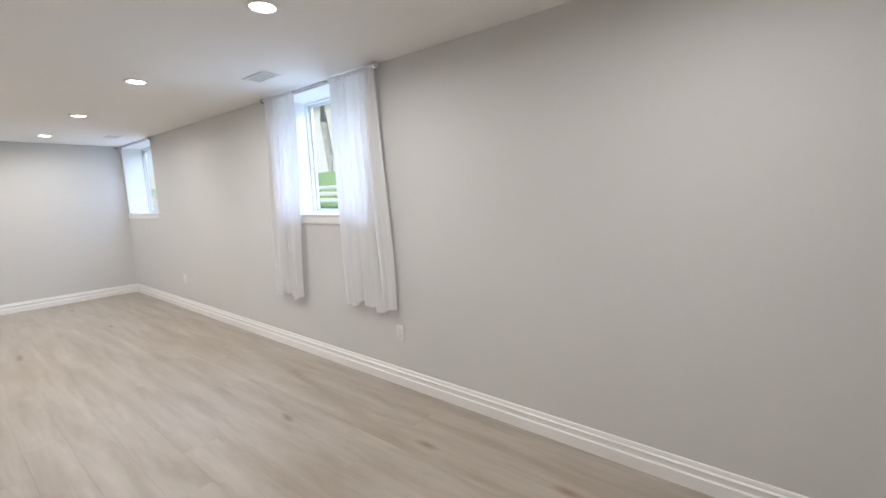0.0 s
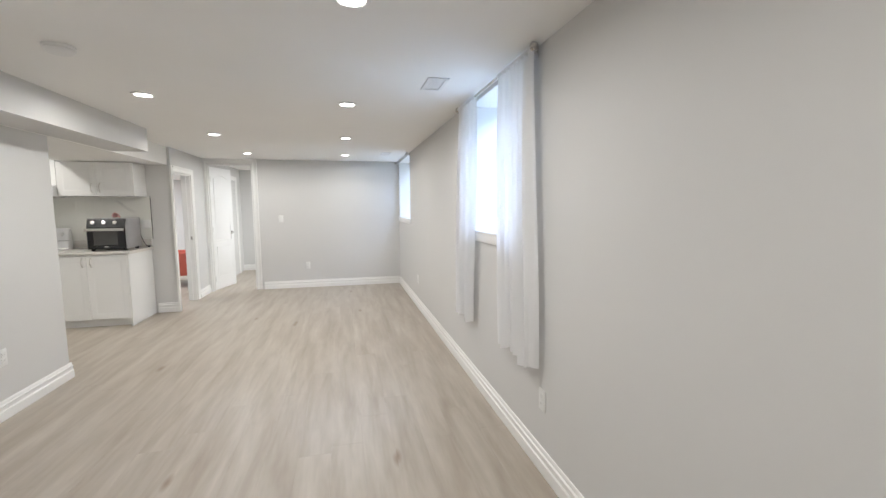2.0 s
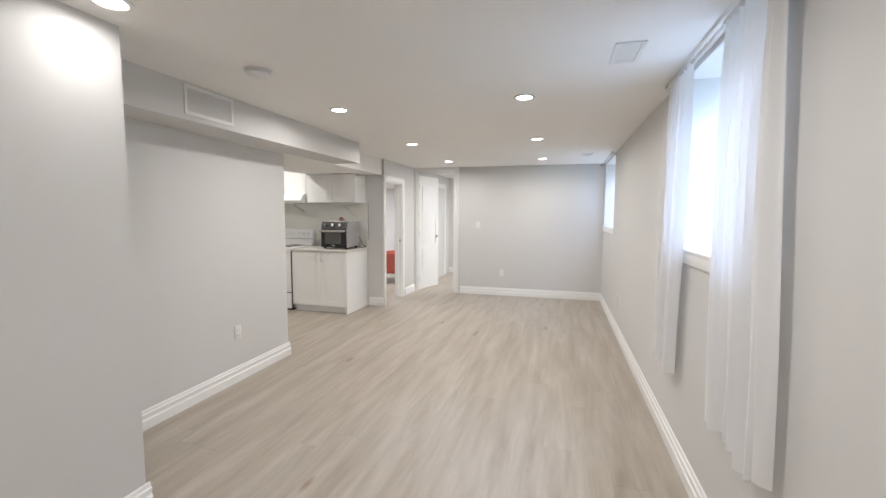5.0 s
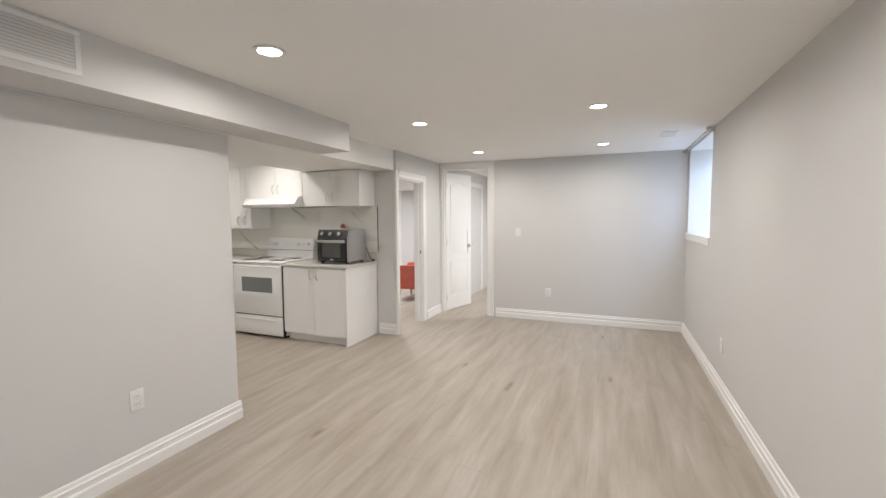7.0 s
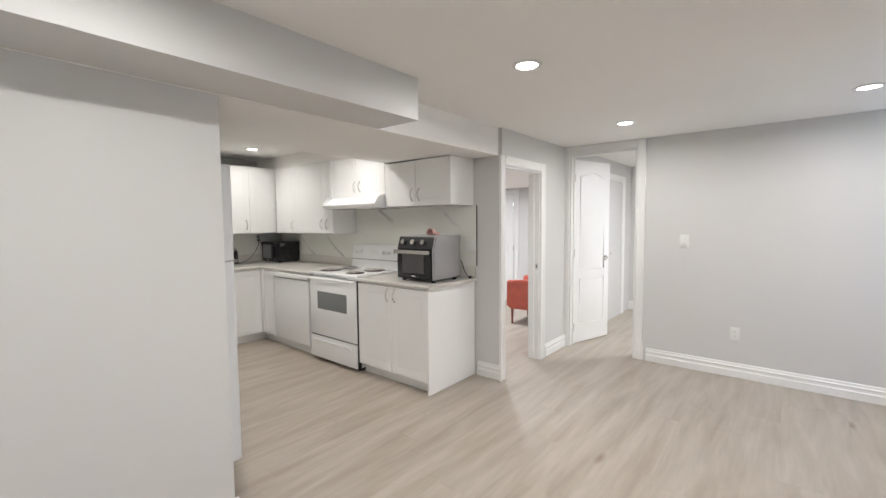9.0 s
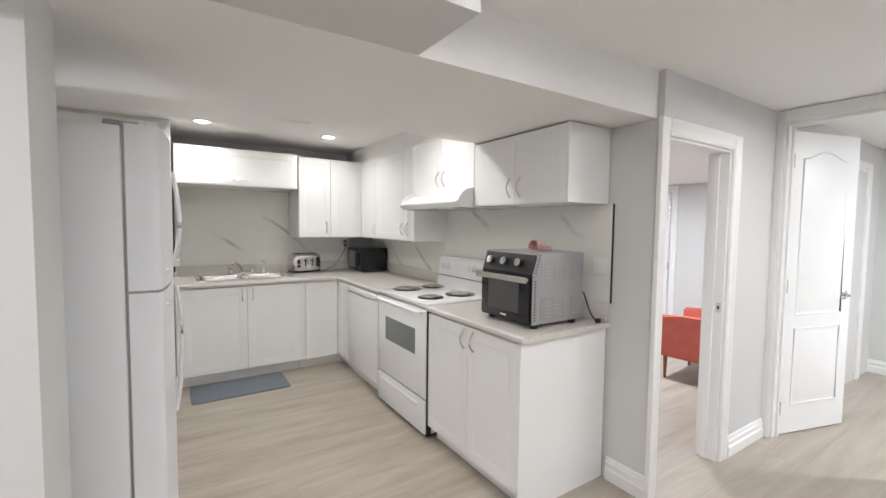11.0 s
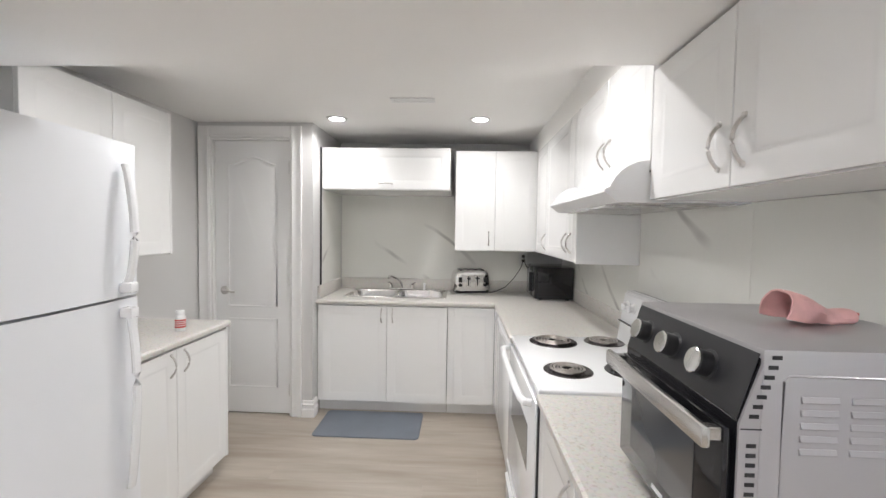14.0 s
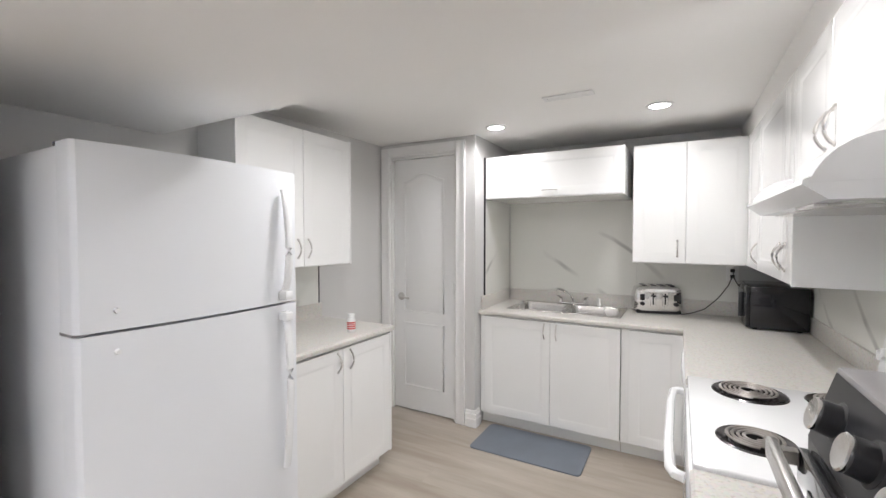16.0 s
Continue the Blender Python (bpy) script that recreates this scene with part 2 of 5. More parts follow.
CHROME = surface("chrome", (0.78, 0.77, 0.76), 0.12, metal=1, var=0.02)
NICKEL = surface("satin_nickel", (0.62, 0.60, 0.58), 0.28, metal=1, var=0.04)
GREY = surface("grey_painted_steel", (0.38, 0.375, 0.38), 0.3, metal=0.35, var=0.03)
OVENCASE = surface("oven_case_steel", (0.385, 0.375, 0.38), 0.33, metal=0.25, var=0.03)
PANELGREY = surface("dark_grey_panel", (0.028, 0.028, 0.031), 0.3, var=0.1)
BLACK = surface("black_plastic", (0.018, 0.018, 0.02), 0.35, var=0.2)
GLOSS = surface("black_gloss", (0.012, 0.012, 0.014), 0.06, var=0.1, rvar=0.02)
COIL = surface("coil_iron", (0.30, 0.275, 0.255), 0.38, metal=0.6, var=0.25, scale=20)
DARKPAN = surface("drip_pan_chrome", (0.13, 0.12, 0.12), 0.2, metal=1, var=0.2)
OVENGLASS = surface("oven_window_grey", (0.20, 0.21, 0.215), 0.1, var=0.08, rvar=0.03)
SMOKED = surface("smoked_window", (0.075, 0.075, 0.075), 0.07, var=0.1, rvar=0.02, spec=0.9)
MATGREY = surface("grey_floor_mat", (0.16, 0.18, 0.215), 0.6, var=0.07, scale=6, bump=0.3, fine=160)
REDCLOTH = surface("coral_fabric", (0.52, 0.12, 0.085), 0.8, var=0.08, scale=12, bump=0.35, fine=300)
PINK = surface("pink_cloth", (0.76, 0.44, 0.42), 0.7, var=0.12, scale=20, bump=0.3)
REDP = surface("red_print", (0.55, 0.07, 0.06), 0.4)
PLANK, LAMINATE, MARBLE, SHEER = plank_material(), laminate_material(), marble_material(), sheer_material()
PANE = glass("window_pane")
LENS = glow("potlight_lens", (1, 0.97, 0.92), 14)
GRASS = surface("lawn", (0.12, 0.24, 0.035), 0.8, var=0.3, scale=3, bump=0.6, fine=40)
SIDING = surface("pale_siding", (0.72, 0.70, 0.66), 0.6, var=0.05)
BARK = surface("grey_bark", (0.46, 0.41, 0.37), 0.85, var=0.25, scale=8, bump=0.8, fine=30)
CONCRETE = surface("concrete", (0.40, 0.39, 0.37), 0.85, var=0.1, scale=3, bump=0.3)


# ---- mesh helpers ----
def box(bm, x0, x1, y0, y1, z0, z1, bevel=0.0, seg=2):
    xs, ys, zs = sorted((x0, x1)), sorted((y0, y1)), sorted((z0, z1))
    v = [bm.verts.new((x, y, z)) for x in xs for y in ys for z in zs]
    f = [bm.faces.new([v[i] for i in q]) for q in ((0, 1, 3, 2), (4, 6, 7, 5), (0, 4, 5, 1), (2, 3, 7, 6), (0, 2, 6, 4), (1, 5, 7, 3))]
    if bevel:
        edges = {e for q in f for e in q.edges}
        bmesh.ops.bevel(bm, geom=list(edges), offset=bevel, segments=seg, affect="EDGES", profile=0.5)
    return bm


def cyl(bm, m, r0, r1, h, n=24, cap=True):
    return bmesh.ops.create_cone(bm, cap_ends=cap, segments=n, radius1=r0, radius2=r1, depth=h, matrix=m @ Matrix.Translation((0, 0, h / 2)))


def lathe(bm, profile, m=Matrix(), n=28):
    rings = []
    for r, z in profile:
        rings.append([bm.verts.new(m @ Vector((r * math.cos(6.28318 * i / n), r * math.sin(6.28318 * i / n), z))) for i in range(n)])
    for a, b in zip(rings, rings[1:]):
        for i in range(n):
            bm.faces.new((a[i], a[(i + 1) % n], b[(i + 1) % n], b[i]))
    for ring, flip in ((rings[0], True), (rings[-1], False)):
        if profile[0 if flip else -1][0] > 1e-4:
            bm.faces.new(ring[::-1] if flip else ring)
    return bm


def tube(bm, pts, r, n=8, flat=1.0):
    pts = [Vector(p) for p in pts]
    rings = []
    for i, p in enumerate(pts):
        d = (pts[min(i + 1, len(pts) - 1)] - pts[max(i - 1, 0)]).normalized()
        a = d.cross(Vector((0, 0, 1)))
        a = a.normalized() if a.length > 1e-3 else Vector((1, 0, 0))
        b = a.cross(d).normalized()
        rings.append([bm.verts.new(p + a * (r * math.cos(6.28318 * k / n)) + b * (r * flat * math.sin(6.28318 * k / n))) for k in range(n)])
    for s, t in zip(rings, rings[1:]):
        for k in range(n):
            bm.faces.new((s[k], s[(k + 1) % n], t[(k + 1) % n], t[k]))
    bm.faces.new(rings[0][::-1])
    bm.faces.new(rings[-1])
    return bm


def extrude_profile(bm, prof, path_a, path_b, axis_u, axis_v):
    """A profile of (u, v) swept from path_a to path_b."""
    a, b, u, v = Vector(path_a), Vector(path_b), Vector(axis_u), Vector(axis_v)
    ra = [bm.verts.new(a + u * p + v * q) for p, q in prof]
    rb = [bm.verts.new(b + u * p + v * q) for p, q in prof]
    k = len(prof)
    for i in range(k):
        bm.faces.new((ra[i], ra[(i + 1) % k], rb[(i + 1) % k], rb[i]))
    bm.faces.new(ra[::-1])
    bm.faces.new(rb)
    return bm


def mesh_from(bm, name, material, smooth=True):
    bmesh.ops.recalc_face_normals(bm, faces=bm.faces)
    me = bpy.data.meshes.new(name)
    bm.to_mesh(me)
    bm.free()
    me.materials.append(material)
    if smooth:
        for p in me.polygons:
            p.use_smooth = True
        me.set_sharp_from_angle(angle=radians(35))
    return me


def part(name, bm, material, parent=None, label=""):
    ob = new(name, mesh_from(bm, name, material))
    if parent is not None:
        ob.parent = parent
    return tagged(ob, label)


def thing(name, m, label, category, group=""):
    ob = new(name)
    ob.matrix_world = m
    ob.empty_display_size = 0.1
    return tagged(ob, label, category, group)


def structure(name, bm, material, label, category, kind="structure"):
    return tagged(part(name, bm, material), label, category, "", kind)


def bx(*a, **k):
    return box(bmesh.new(), *a, **k)


# ---- the shell ----
CE, KC, LB = 2.225, 2.255, 1.99
EX, BY, SY = 2.012, 7.885, -1.3
bm = bmesh.new()
W1, W2 = (2.33, 3.43), (6.56, 7.80)  # window openings along y
WZ = (1.215, 2.20)
for y0, y1, z0, z1 in ((SY - 0.2, W1[0], 0, 2.45), (W1[1], W2[0], 0, 2.45), (W2[1], BY + 3, 0, 2.45),
                       (*W1, 0, WZ[0]), (*W1, WZ[1], 2.45), (*W2, 0, WZ[0]), (*W2, WZ[1], 2.45)):
    box(bm, EX, EX + 0.32, y0, y1, z0, z1)
structure("wall_east", bm, WALL, "pale grey painted wall with two high basement windows", "wall")
bm = bmesh.new()
for x0, x1, z0, z1 in ((-0.47, EX, 0, 2.45), (-1.215, -1.17, 0, 2.45), (-1.17, -0.47, 2.138, 2.45)):
    box(bm, x0, x1, BY, BY + 0.12, z0, z1)
structure("wall_north", bm, WALL, "pale grey painted end wall with a doorway", "wall")
structure("wall_south", bx(-0.7, EX, SY - 0.15, SY, 0, 2.45), WALL, "plain pale grey painted wall", "wall")
structure("wall_west", bx(-0.70, -0.545, SY, 2.105, 0, 2.45), WALL, "pale grey painted wall ending in an outer corner", "wall")
structure("wall_return", bx(-1.26, -0.70, 1.98, 2.105, 0, 2.45), WALL, "short pale grey painted return wall", "wall")
structure("wall_partition", bx(-1.53, -1.26, 1.98, 4.20, 0, LB), WALL, "pale grey partition wall beside the kitchen opening", "wall")
bm = bmesh.new()
box(bm, -4.09, -1.53, 3.44, 3.56, 0, 2.45)
structure("wall_fridge_side", bm, WALL, "pale grey kitchen wall behind the refrigerator", "wall")
bm = bmesh.new()
for y0, y1, z0, z1 in ((3.44, 3.655, 0, 2.45), (4.285, 4.45, 0, 2.45), (3.655, 4.285, 2.142, 2.45)):
    box(bm, -4.21, -4.09, y0, y1, z0, z1)
box(bm, -4.83, -4.21, 4.33, 4.45, 0, 2.45)
structure("wall_pantry", bm, WALL, "pale grey kitchen wall around the pantry door", "wall")
structure("wall_sink", bx(-4.95, -4.83, 4.33, 6.64, 0, 2.45), WALL, "kitchen wall behind the sink", "wall")
structure("wall_stove", bx(-4.83, -1.335, 6.52, 6.64, 0, 2.45), WALL, "kitchen wall behind the stove", "wall")
bm = bmesh.new()
for y0, y1, z0, z1 in ((6.52, 6.56, 0, 2.45), (7.25, BY + 0.12, 0, 2.45), (6.56, 7.25, 1.905, 2.45)):
    box(bm, -1.335, -1.215, y0, y1, z0, z1)
structure("wall_bedroom", bm, WALL, "pale grey painted wall with a bedroom doorway", "wall")
structure("wall_closet_back", bx(-5.2, -5.1, 3.3, 4.4, 0, 2.45), WALL, "plain wall closing the pantry", "wall")

# rooms beyond the doors
structure("wall_bedroom_west", bx(-4.35, -4.23, 6.64, 10.0, 0, 2.45), WALL, "pale painted bedroom wall", "wall")
structure("wall_bedroom_north", bx(-4.35, -1.30, 9.9, 10.0, 0, 2.45), WALL, "pale painted bedroom wall", "wall")
structure("wall_bedroom_hall", bx(-1.335, -1.215, BY + 0.12, 10.4, 0, 2.45), WALL, "wall between bedroom and hall", "wall")
structure("wall_hall_north", bx(-1.335, EX, 10.4, 10.5, 0, 2.45), WALL, "pale bluish grey hall wall", "wall")

# ceilings
bm = bmesh.new()
box(bm, -0.70, EX, SY, 2.105, CE, CE + 0.1)
box(bm, -1.26, EX, 2.105, BY, CE, CE + 0.1)
structure("ceiling", bm, CEIL, "smooth matt white plaster ceiling", "ceiling")
structure("ceiling_kitchen", bx(-4.95, -2.31, 3.44, 6.64, KC, KC + 0.1), CEIL, "smooth matt white kitchen ceiling", "ceiling")
bm = bmesh.new()
box(bm, -2.31, -1.25, 3.56, 6.52, LB, 2.45)
box(bm, -1.53, -1.26, 1.98, 3.56, LB, 2.45)
structure("ceiling_bulkhead", bm, CEIL, "dropped white ceiling over the kitchen entry", "ceiling")
structure("soffit", bx(-1.25, -0.92, 2.105, 5.14, LB + 0.003, CE + 0.05), WALL, "boxed duct soffit painted pale grey", "ceiling")
structure("soffit_cabinets", bx(-4.83, -2.31, 6.19, 6.52, 2.105, KC + 0.02), CEIL, "small boxed bulkhead above the wall cabinets", "ceiling")
structure("ceiling_bedroom", bx(-4.23, -1.335, 6.64, 9.9, 1.99, 2.35), CEIL, "white bedroom ceiling", "ceiling")
structure("ceiling_hall", bx(-1.215, EX, BY + 0.12, 10.4, 2.25, 2.35), CEIL, "white hall ceiling", "ceiling")


# ---- trim ----
BASE = ((0, 0), (0.02, 0), (0.02, 0.062), (0.013, 0.069), (0.013, 0.090), (0.017, 0.094), (0.017, 0.101), (0.009, 0.107), (0.009, 0.118), (0.005, 0.127), (0, 0.129))


def baseboard(x0, y0, x1, y1, nx, ny):
    bm = extrude_profile(bmesh.new(), BASE, (x0, y0, 0.001), (x1, y1, 0.001), (nx, ny, 0), (0, 0, 1))
    structure("baseboard", bm, TRIM, "white moulded baseboard along the wall", "baseboard")


baseboard(EX, SY, EX, BY, -1, 0)
baseboard(-0.352, BY, EX - 0.018, BY, 0, -1)
baseboard(-0.545, SY, -0.545, 2.123, 1, 0)
baseboard(-0.545, 2.105, -1.26, 2.105, 0, 1)
baseboard(-1.26, 2.123, -1.26, 4.218, 1, 0)
baseboard(-1.26, 4.20, -1.53, 4.20, 0, 1)
baseboard(-1.470, 6.52, -1.215, 6.52, 0, -1)
baseboard(-1.215, 7.365, -1.215, BY, 1, 0)
baseboard(-4.09, 4.375, -4.09, 4.468, 1, 0)
baseboard(-4.09, 4.45, -4.17, 4.45, 0, 1)
baseboard(-3.37, 3.56, -4.09, 3.56, 0, 1)
baseboard(-1.215, 10.4, EX, 10.4, 0, -1)
baseboard(-4.23, 6.64, -4.23, 9.9, 1, 0)
baseboard(-4.23, 9.9, -3.85, 9.9, 0, -1)
baseboard(-2.925, 9.9, -1.335, 9.9, 0, -1)

CASING = ((0, 0), (0.0, 0.012), (0.012, 0.018), (0.03, 0.013), (0.055, 0.016), (0.07, 0.022), (0.082, 0.022), (0.082, 0))


def casing(name, m, w, h, c=0.082):
    """Door casing round an opening w wide and h high, on a wall that faces local -y."""
    root = thing(name, m, "white moulded door casing", "door casing")
    tagged(root, kind="structure")
    prof = [(u * c / 0.082, v) for u, v in CASING]
    part("jamb_casing", extrude_profile(bmesh.new(), prof, (0, 0, 0.002), (0, 0, h + c), (-1, 0, 0), (0, -1, 0)), TRIM, root)
    part("jamb_casing", extrude_profile(bmesh.new(), prof, (w, 0, 0.002), (w, 0, h + c), (1, 0, 0), (0, -1, 0)), TRIM, root)
    part("head_casing", extrude_profile(bmesh.new(), prof, (0.001, 0, h), (w - 0.001, 0, h), (0, 0, 1), (0, -1, 0)), TRIM, root)
    return root


def jamb(root, w, h, depth):
    part("jamb", bx(0.0, 0.016, 0.002, depth, 0.002, h - 0.001), TRIM, root)
    part("jamb", bx(w - 0.016, w, 0.002, depth, 0.002, h - 0.001), TRIM, root)
    part("jamb", bx(0.017, w - 0.017, 0.002, depth, h - 0.016, h - 0.001), TRIM, root)
    part("door_stop", bx(0.016, 0.028, depth * 0.45, depth * 0.45 + 0.035, 0.002, h - 0.017), TRIM, root)
    part("door_stop", bx(w - 0.028, w - 0.016, depth * 0.45, depth * 0.45 + 0.035, 0.002, h - 0.017), TRIM, root)


def panel_door(name, m, w, h, label, hinge_left=True, knob="lever"):
    """A moulded two-panel door with an arched upper panel; hinges along local z at the origin side; faces local -y and +y."""
    root = thing(name, m, label, "door")
    tagged(root, kind="structure")
    part("leaf", bx(0, w, 0, 0.035, 0.008, h, bevel=0.002, seg=1), DOORP, root)
    x0, x1 = 0.105, w - 0.105
    for side in (-1, 1):
        y = 0.0 if side < 0 else 0.035

        def outline(x0, x1, z0, z1, arch):
            pts = [(x0, z0), (x1, z0), (x1, z1)]
            if arch:
                k = 14
                for i in range(1, k):
                    u = i / k
                    pts.append((x1 + (x0 - x1) * u, z1 + arch * (0.5 - 0.5 * math.cos(6.28318 * u)) ** 1.0))
            pts.append((x0, z1))
            return pts

        for z0, z1, arch in ((0.85, h - 0.18, 0.055), (0.215, 0.75, 0.0)):
            ring = outline(x0, x1, z0, z1, arch)
            bm = bmesh.new()
            tube(bm, [(x, y, z) for x, z in ring + [ring[0]]], 0.0065, 8)
            part("panel_moulding", bm, DOORP, root)
            bm = bmesh.new()
            cx, cz = (x0 + x1) / 2, (z0 + z1) / 2
            s = 1 - 0.045 / (x1 - x0)
            t = 1 - 0.045 / (z1 - z0)
            rim = [(cx + (x - cx) * s, cz + (z - cz) * t) for x, z in ring]
            lo = [bm.verts.new((x, y + side * 0.0002, z)) for x, z in rim]
            s2, t2 = 1 - 0.05 / (x1 - x0), 1 - 0.05 / (z1 - z0)
            hi = [bm.verts.new((cx + (x - cx) * s2, y + side * 0.006, cz + (z - cz) * t2)) for x, z in rim]
            for i in range(len(lo)):
                bm.faces.new((lo[i], lo[(i + 1) % len(lo)], hi[(i + 1) % len(lo)], hi[i]))
            bm.faces.new(hi)
            part("raised_panel", bm, DOORP, root)
    kx = w - 0.07 if hinge_left else 0.07
    out = -1 if hinge_left else 1
    for side in (-1, 1):
        y = 0.0 if side < 0 else 0.035
        base = Matrix.Translation((kx, y, 0.97)) @ pose(0, 0, 0, 90 if side < 0 else -90, 0, 0)
        rose = part("knob_rose", lathe(bmesh.new(), [(0.033, 0), (0.033, 0.004), (0.027, 0.009), (0.012, 0.012), (0.011, 0.032), (0.0001, 0.033)], base), NICKEL, root, "satin nickel lever set")
        part("lever", tube(bmesh.new(), [(kx, y + side * 0.035, 0.97), (kx + out * 0.02, y + side * 0.042, 0.972), (kx + out * 0.06, y + side * 0.043, 0.966), (kx + out * 0.10, y + side * 0.04, 0.962)], 0.008, 8), NICKEL, rose)
    hx = 0 if hinge_left else w
    for z in (0.2, h / 2, h - 0.2):
        part("hinge", tube(bmesh.new(), [(hx, -0.004, z - 0.047), (hx, -0.004, z + 0.047)], 0.0095, 8), NICKEL, root)
    return root


c = casing("door_casing", pose(-1.17, BY, 0), 0.70, 2.138)
jamb(c, 0.70, 2.138, 0.12)
c = casing("door_casing", pose(-1.215, 6.56, 0, 0, 0, 90), 0.69, 1.905)
jamb(c, 0.69, 1.905, 0.12)
part("strike_plate", bx(0.69 - 0.0185, 0.69 - 0.0155, 0.012, 0.040, 0.93, 0.99, bevel=0.001, seg=1), NICKEL, c, "satin nickel strike plate")
part("strike_hole", bx(0.69 - 0.0190, 0.69 - 0.0184, 0.020, 0.032, 0.95, 0.97), BLACK, c)
c = casing("door_casing", pose(-4.09, 3.655, 0, 0, 0, 90), 0.63, 2.142)
jamb(c, 0.63, 2.142, 0.12)
panel_door("door_1", pose(-1.15, BY + 0.085, 0, 0, 0, 74), 0.66, 2.10, "open white moulded two-panel door in the end doorway")
panel_door("door_2", pose(-4.12, 3.676, 0, 0, 0, 90), 0.588, 2.122, "closed white moulded two-panel pantry door", hinge_left=False)
panel_door("door_3", pose(-1.36, 6.60, 0, 0, 0, 170), 0.66, 1.88, "white bedroom door standing open against the wall")

# ---- cabinets ----
def shaker(bm, x0, x1, z0, z1, y0=-0.019, t=0.018, rim=0.056, depth=0.004):
    """A slab with a routed centre field; its face looks to -y."""
    g = 0.0015
    x0, x1, z0, z1 = x0 + g, x1 - g, z0 + g, z1 - g
    rings = []
    for inset, y in ((0.0, y0 + t), (0.0, y0 + 0.002), (0.002, y0), (rim, y0), (rim + 0.009, y0 + depth), (rim + 0.02, y0 + depth)):
        rings.append([bm.verts.new((x, y, z)) for x, z in ((x0 + inset, z0 + inset), (x1 - inset, z0 + inset), (x1 - inset, z1 - inset), (x0 + inset, z1 - inset))])
    for a, b in zip(rings, rings[1:]):
        for i in range(4):
            bm.faces.new((a[i], a[(i + 1) % 4], b[(i + 1) % 4], b[i]))
    bm.faces.new(rings[0][::-1])
    bm.faces.new(rings[-1])
    return bm


def pull(x, z, vertical=True, length=0.105, y=-0.019):
    """A bow-shaped cabinet pull."""
    pts = []
    for i in range(11):
        u = i / 10
        a = (u - 0.5) * length
        out = y - 0.026 * math.sin(3.14159 * u) ** 0.8 - 0.001
        pts.append((x, out, z + a) if vertical else (x + a, out, z))
    bm = tube(bmesh.new(), pts, 0.0048, 8)
    for s in (-0.5, 0.5):
        c = (x, y, z + s * length) if vertical else (x + s * length, y, z)
        cyl(bm, Matrix.Translation(c) @ pose(0, 0, 0, 90), 0.0075, 0.006, 0.006, 12)
    return bm


def cabinet(name, m, w, d, z0, z1, doors, label, category, toe=0.0, group="", end_panel=None):
    """doors: (x0, x1, z0, z1, pull x, pull z, vertical). Front faces local -y at y = 0, doors proud of it."""
    root = thing(name, m, label, category, group)
    bm = bmesh.new()
    box(bm, 0.0015, w - 0.0015, 0.001, d, z0 + toe, z1, bevel=0.001, seg=1)
    part("body", bm, CAB, root)
    if name == "sink_cabinet":
        part("face_frame", bx(0.0015, w - 0.0015, 0.001, 0.02, z1 + 0.0005, z1 + 0.1995), CAB, root)
    if toe:
        part("toe_kick", bx(0.0015, w - 0.0015 - (0.02 if end_panel else 0), 0.055, 0.07, 0.001, toe - 0.0005), CAB, root)
    if end_panel:
        part("end_panel", bx(w, w + 0.018, -0.019, d, 0.001 if toe and end_panel != "raised" else z0 + toe, z1, bevel=0.0015, seg=1), CAB, root)
    for x0, x1, za, zb, px, pz, vertical in doors:
        door = part("door", shaker(bmesh.new(), x0, x1, za, zb), CAB, root)
        if px is not None:
            part("handle", pull(px, pz, vertical), NICKEL, door, "satin nickel bow handle")
    return root


CT, CB = 0.905, 0.872  # worktop top and underside
# stove run, facing -y, door faces at y = 5.857
FY = 5.876
w = 0.873
cabinet("base_cabinet", pose(-2.368, FY, 0), w - 0.018, 0.63, 0, CB,
        [(0.0, 0.439, 0.100, 0.862, 0.398, 0.785, True), (0.439, w - 0.018, 0.100, 0.862, 0.488, 0.785, True)],
        "white two-door base cabinet with plain end panel beside stove", "cabinet", toe=0.095, group="base cabinets", end_panel=True)
corner = cabinet("corner_cabinet", pose(-4.15, FY, 0), 0.262, 0.63, 0, CB, [(0.03, 0.258, 0.100, 0.862, None, 0, True)],
        "narrow white corner base cabinet under the worktop", "cabinet", toe=0.095, group="base cabinets")
# sink run, facing +x, door faces at x = -4.17
FX = -4.189
cabinet("sink_cabinet", pose(FX, 4.455, 0, 0, 0, 90), 1.028, 0.62, 0, CB - 0.2,
        [(0.04, 0.555, 0.100, 0.862, 0.512, 0.79, True), (0.555, 1.028, 0.100, 0.862, 0.60, 0.79, True)],
        "white two-door sink base cabinet below the steel sink", "cabinet", toe=0.095, group="base cabinets")
cabinet("base_cabinet", pose(FX, 5.484, 0, 0, 0, 90), 0.372, 0.62, 0, CB, [(0.05, 0.362, 0.100, 0.862, None, 0, True)],
        "narrow white base cabinet in the kitchen corner", "cabinet", toe=0.095, group="base cabinets")
part("toe_kick", bx(-0.109, 0.001, 0.055, 0.07, 0.001, 0.0945), CAB, corner)
part("toe_kick", bx(-0.109, -0.094, -0.021, 0.0545, 0.001, 0.0945), CAB, corner)
part("corner_filler", bx(-4.1885 + 4.15, -4.121 + 4.15, 5.848 - FY, 5.8755 - FY, 0.112, CB - 0.001, bevel=0.001, seg=1), CAB, corner)
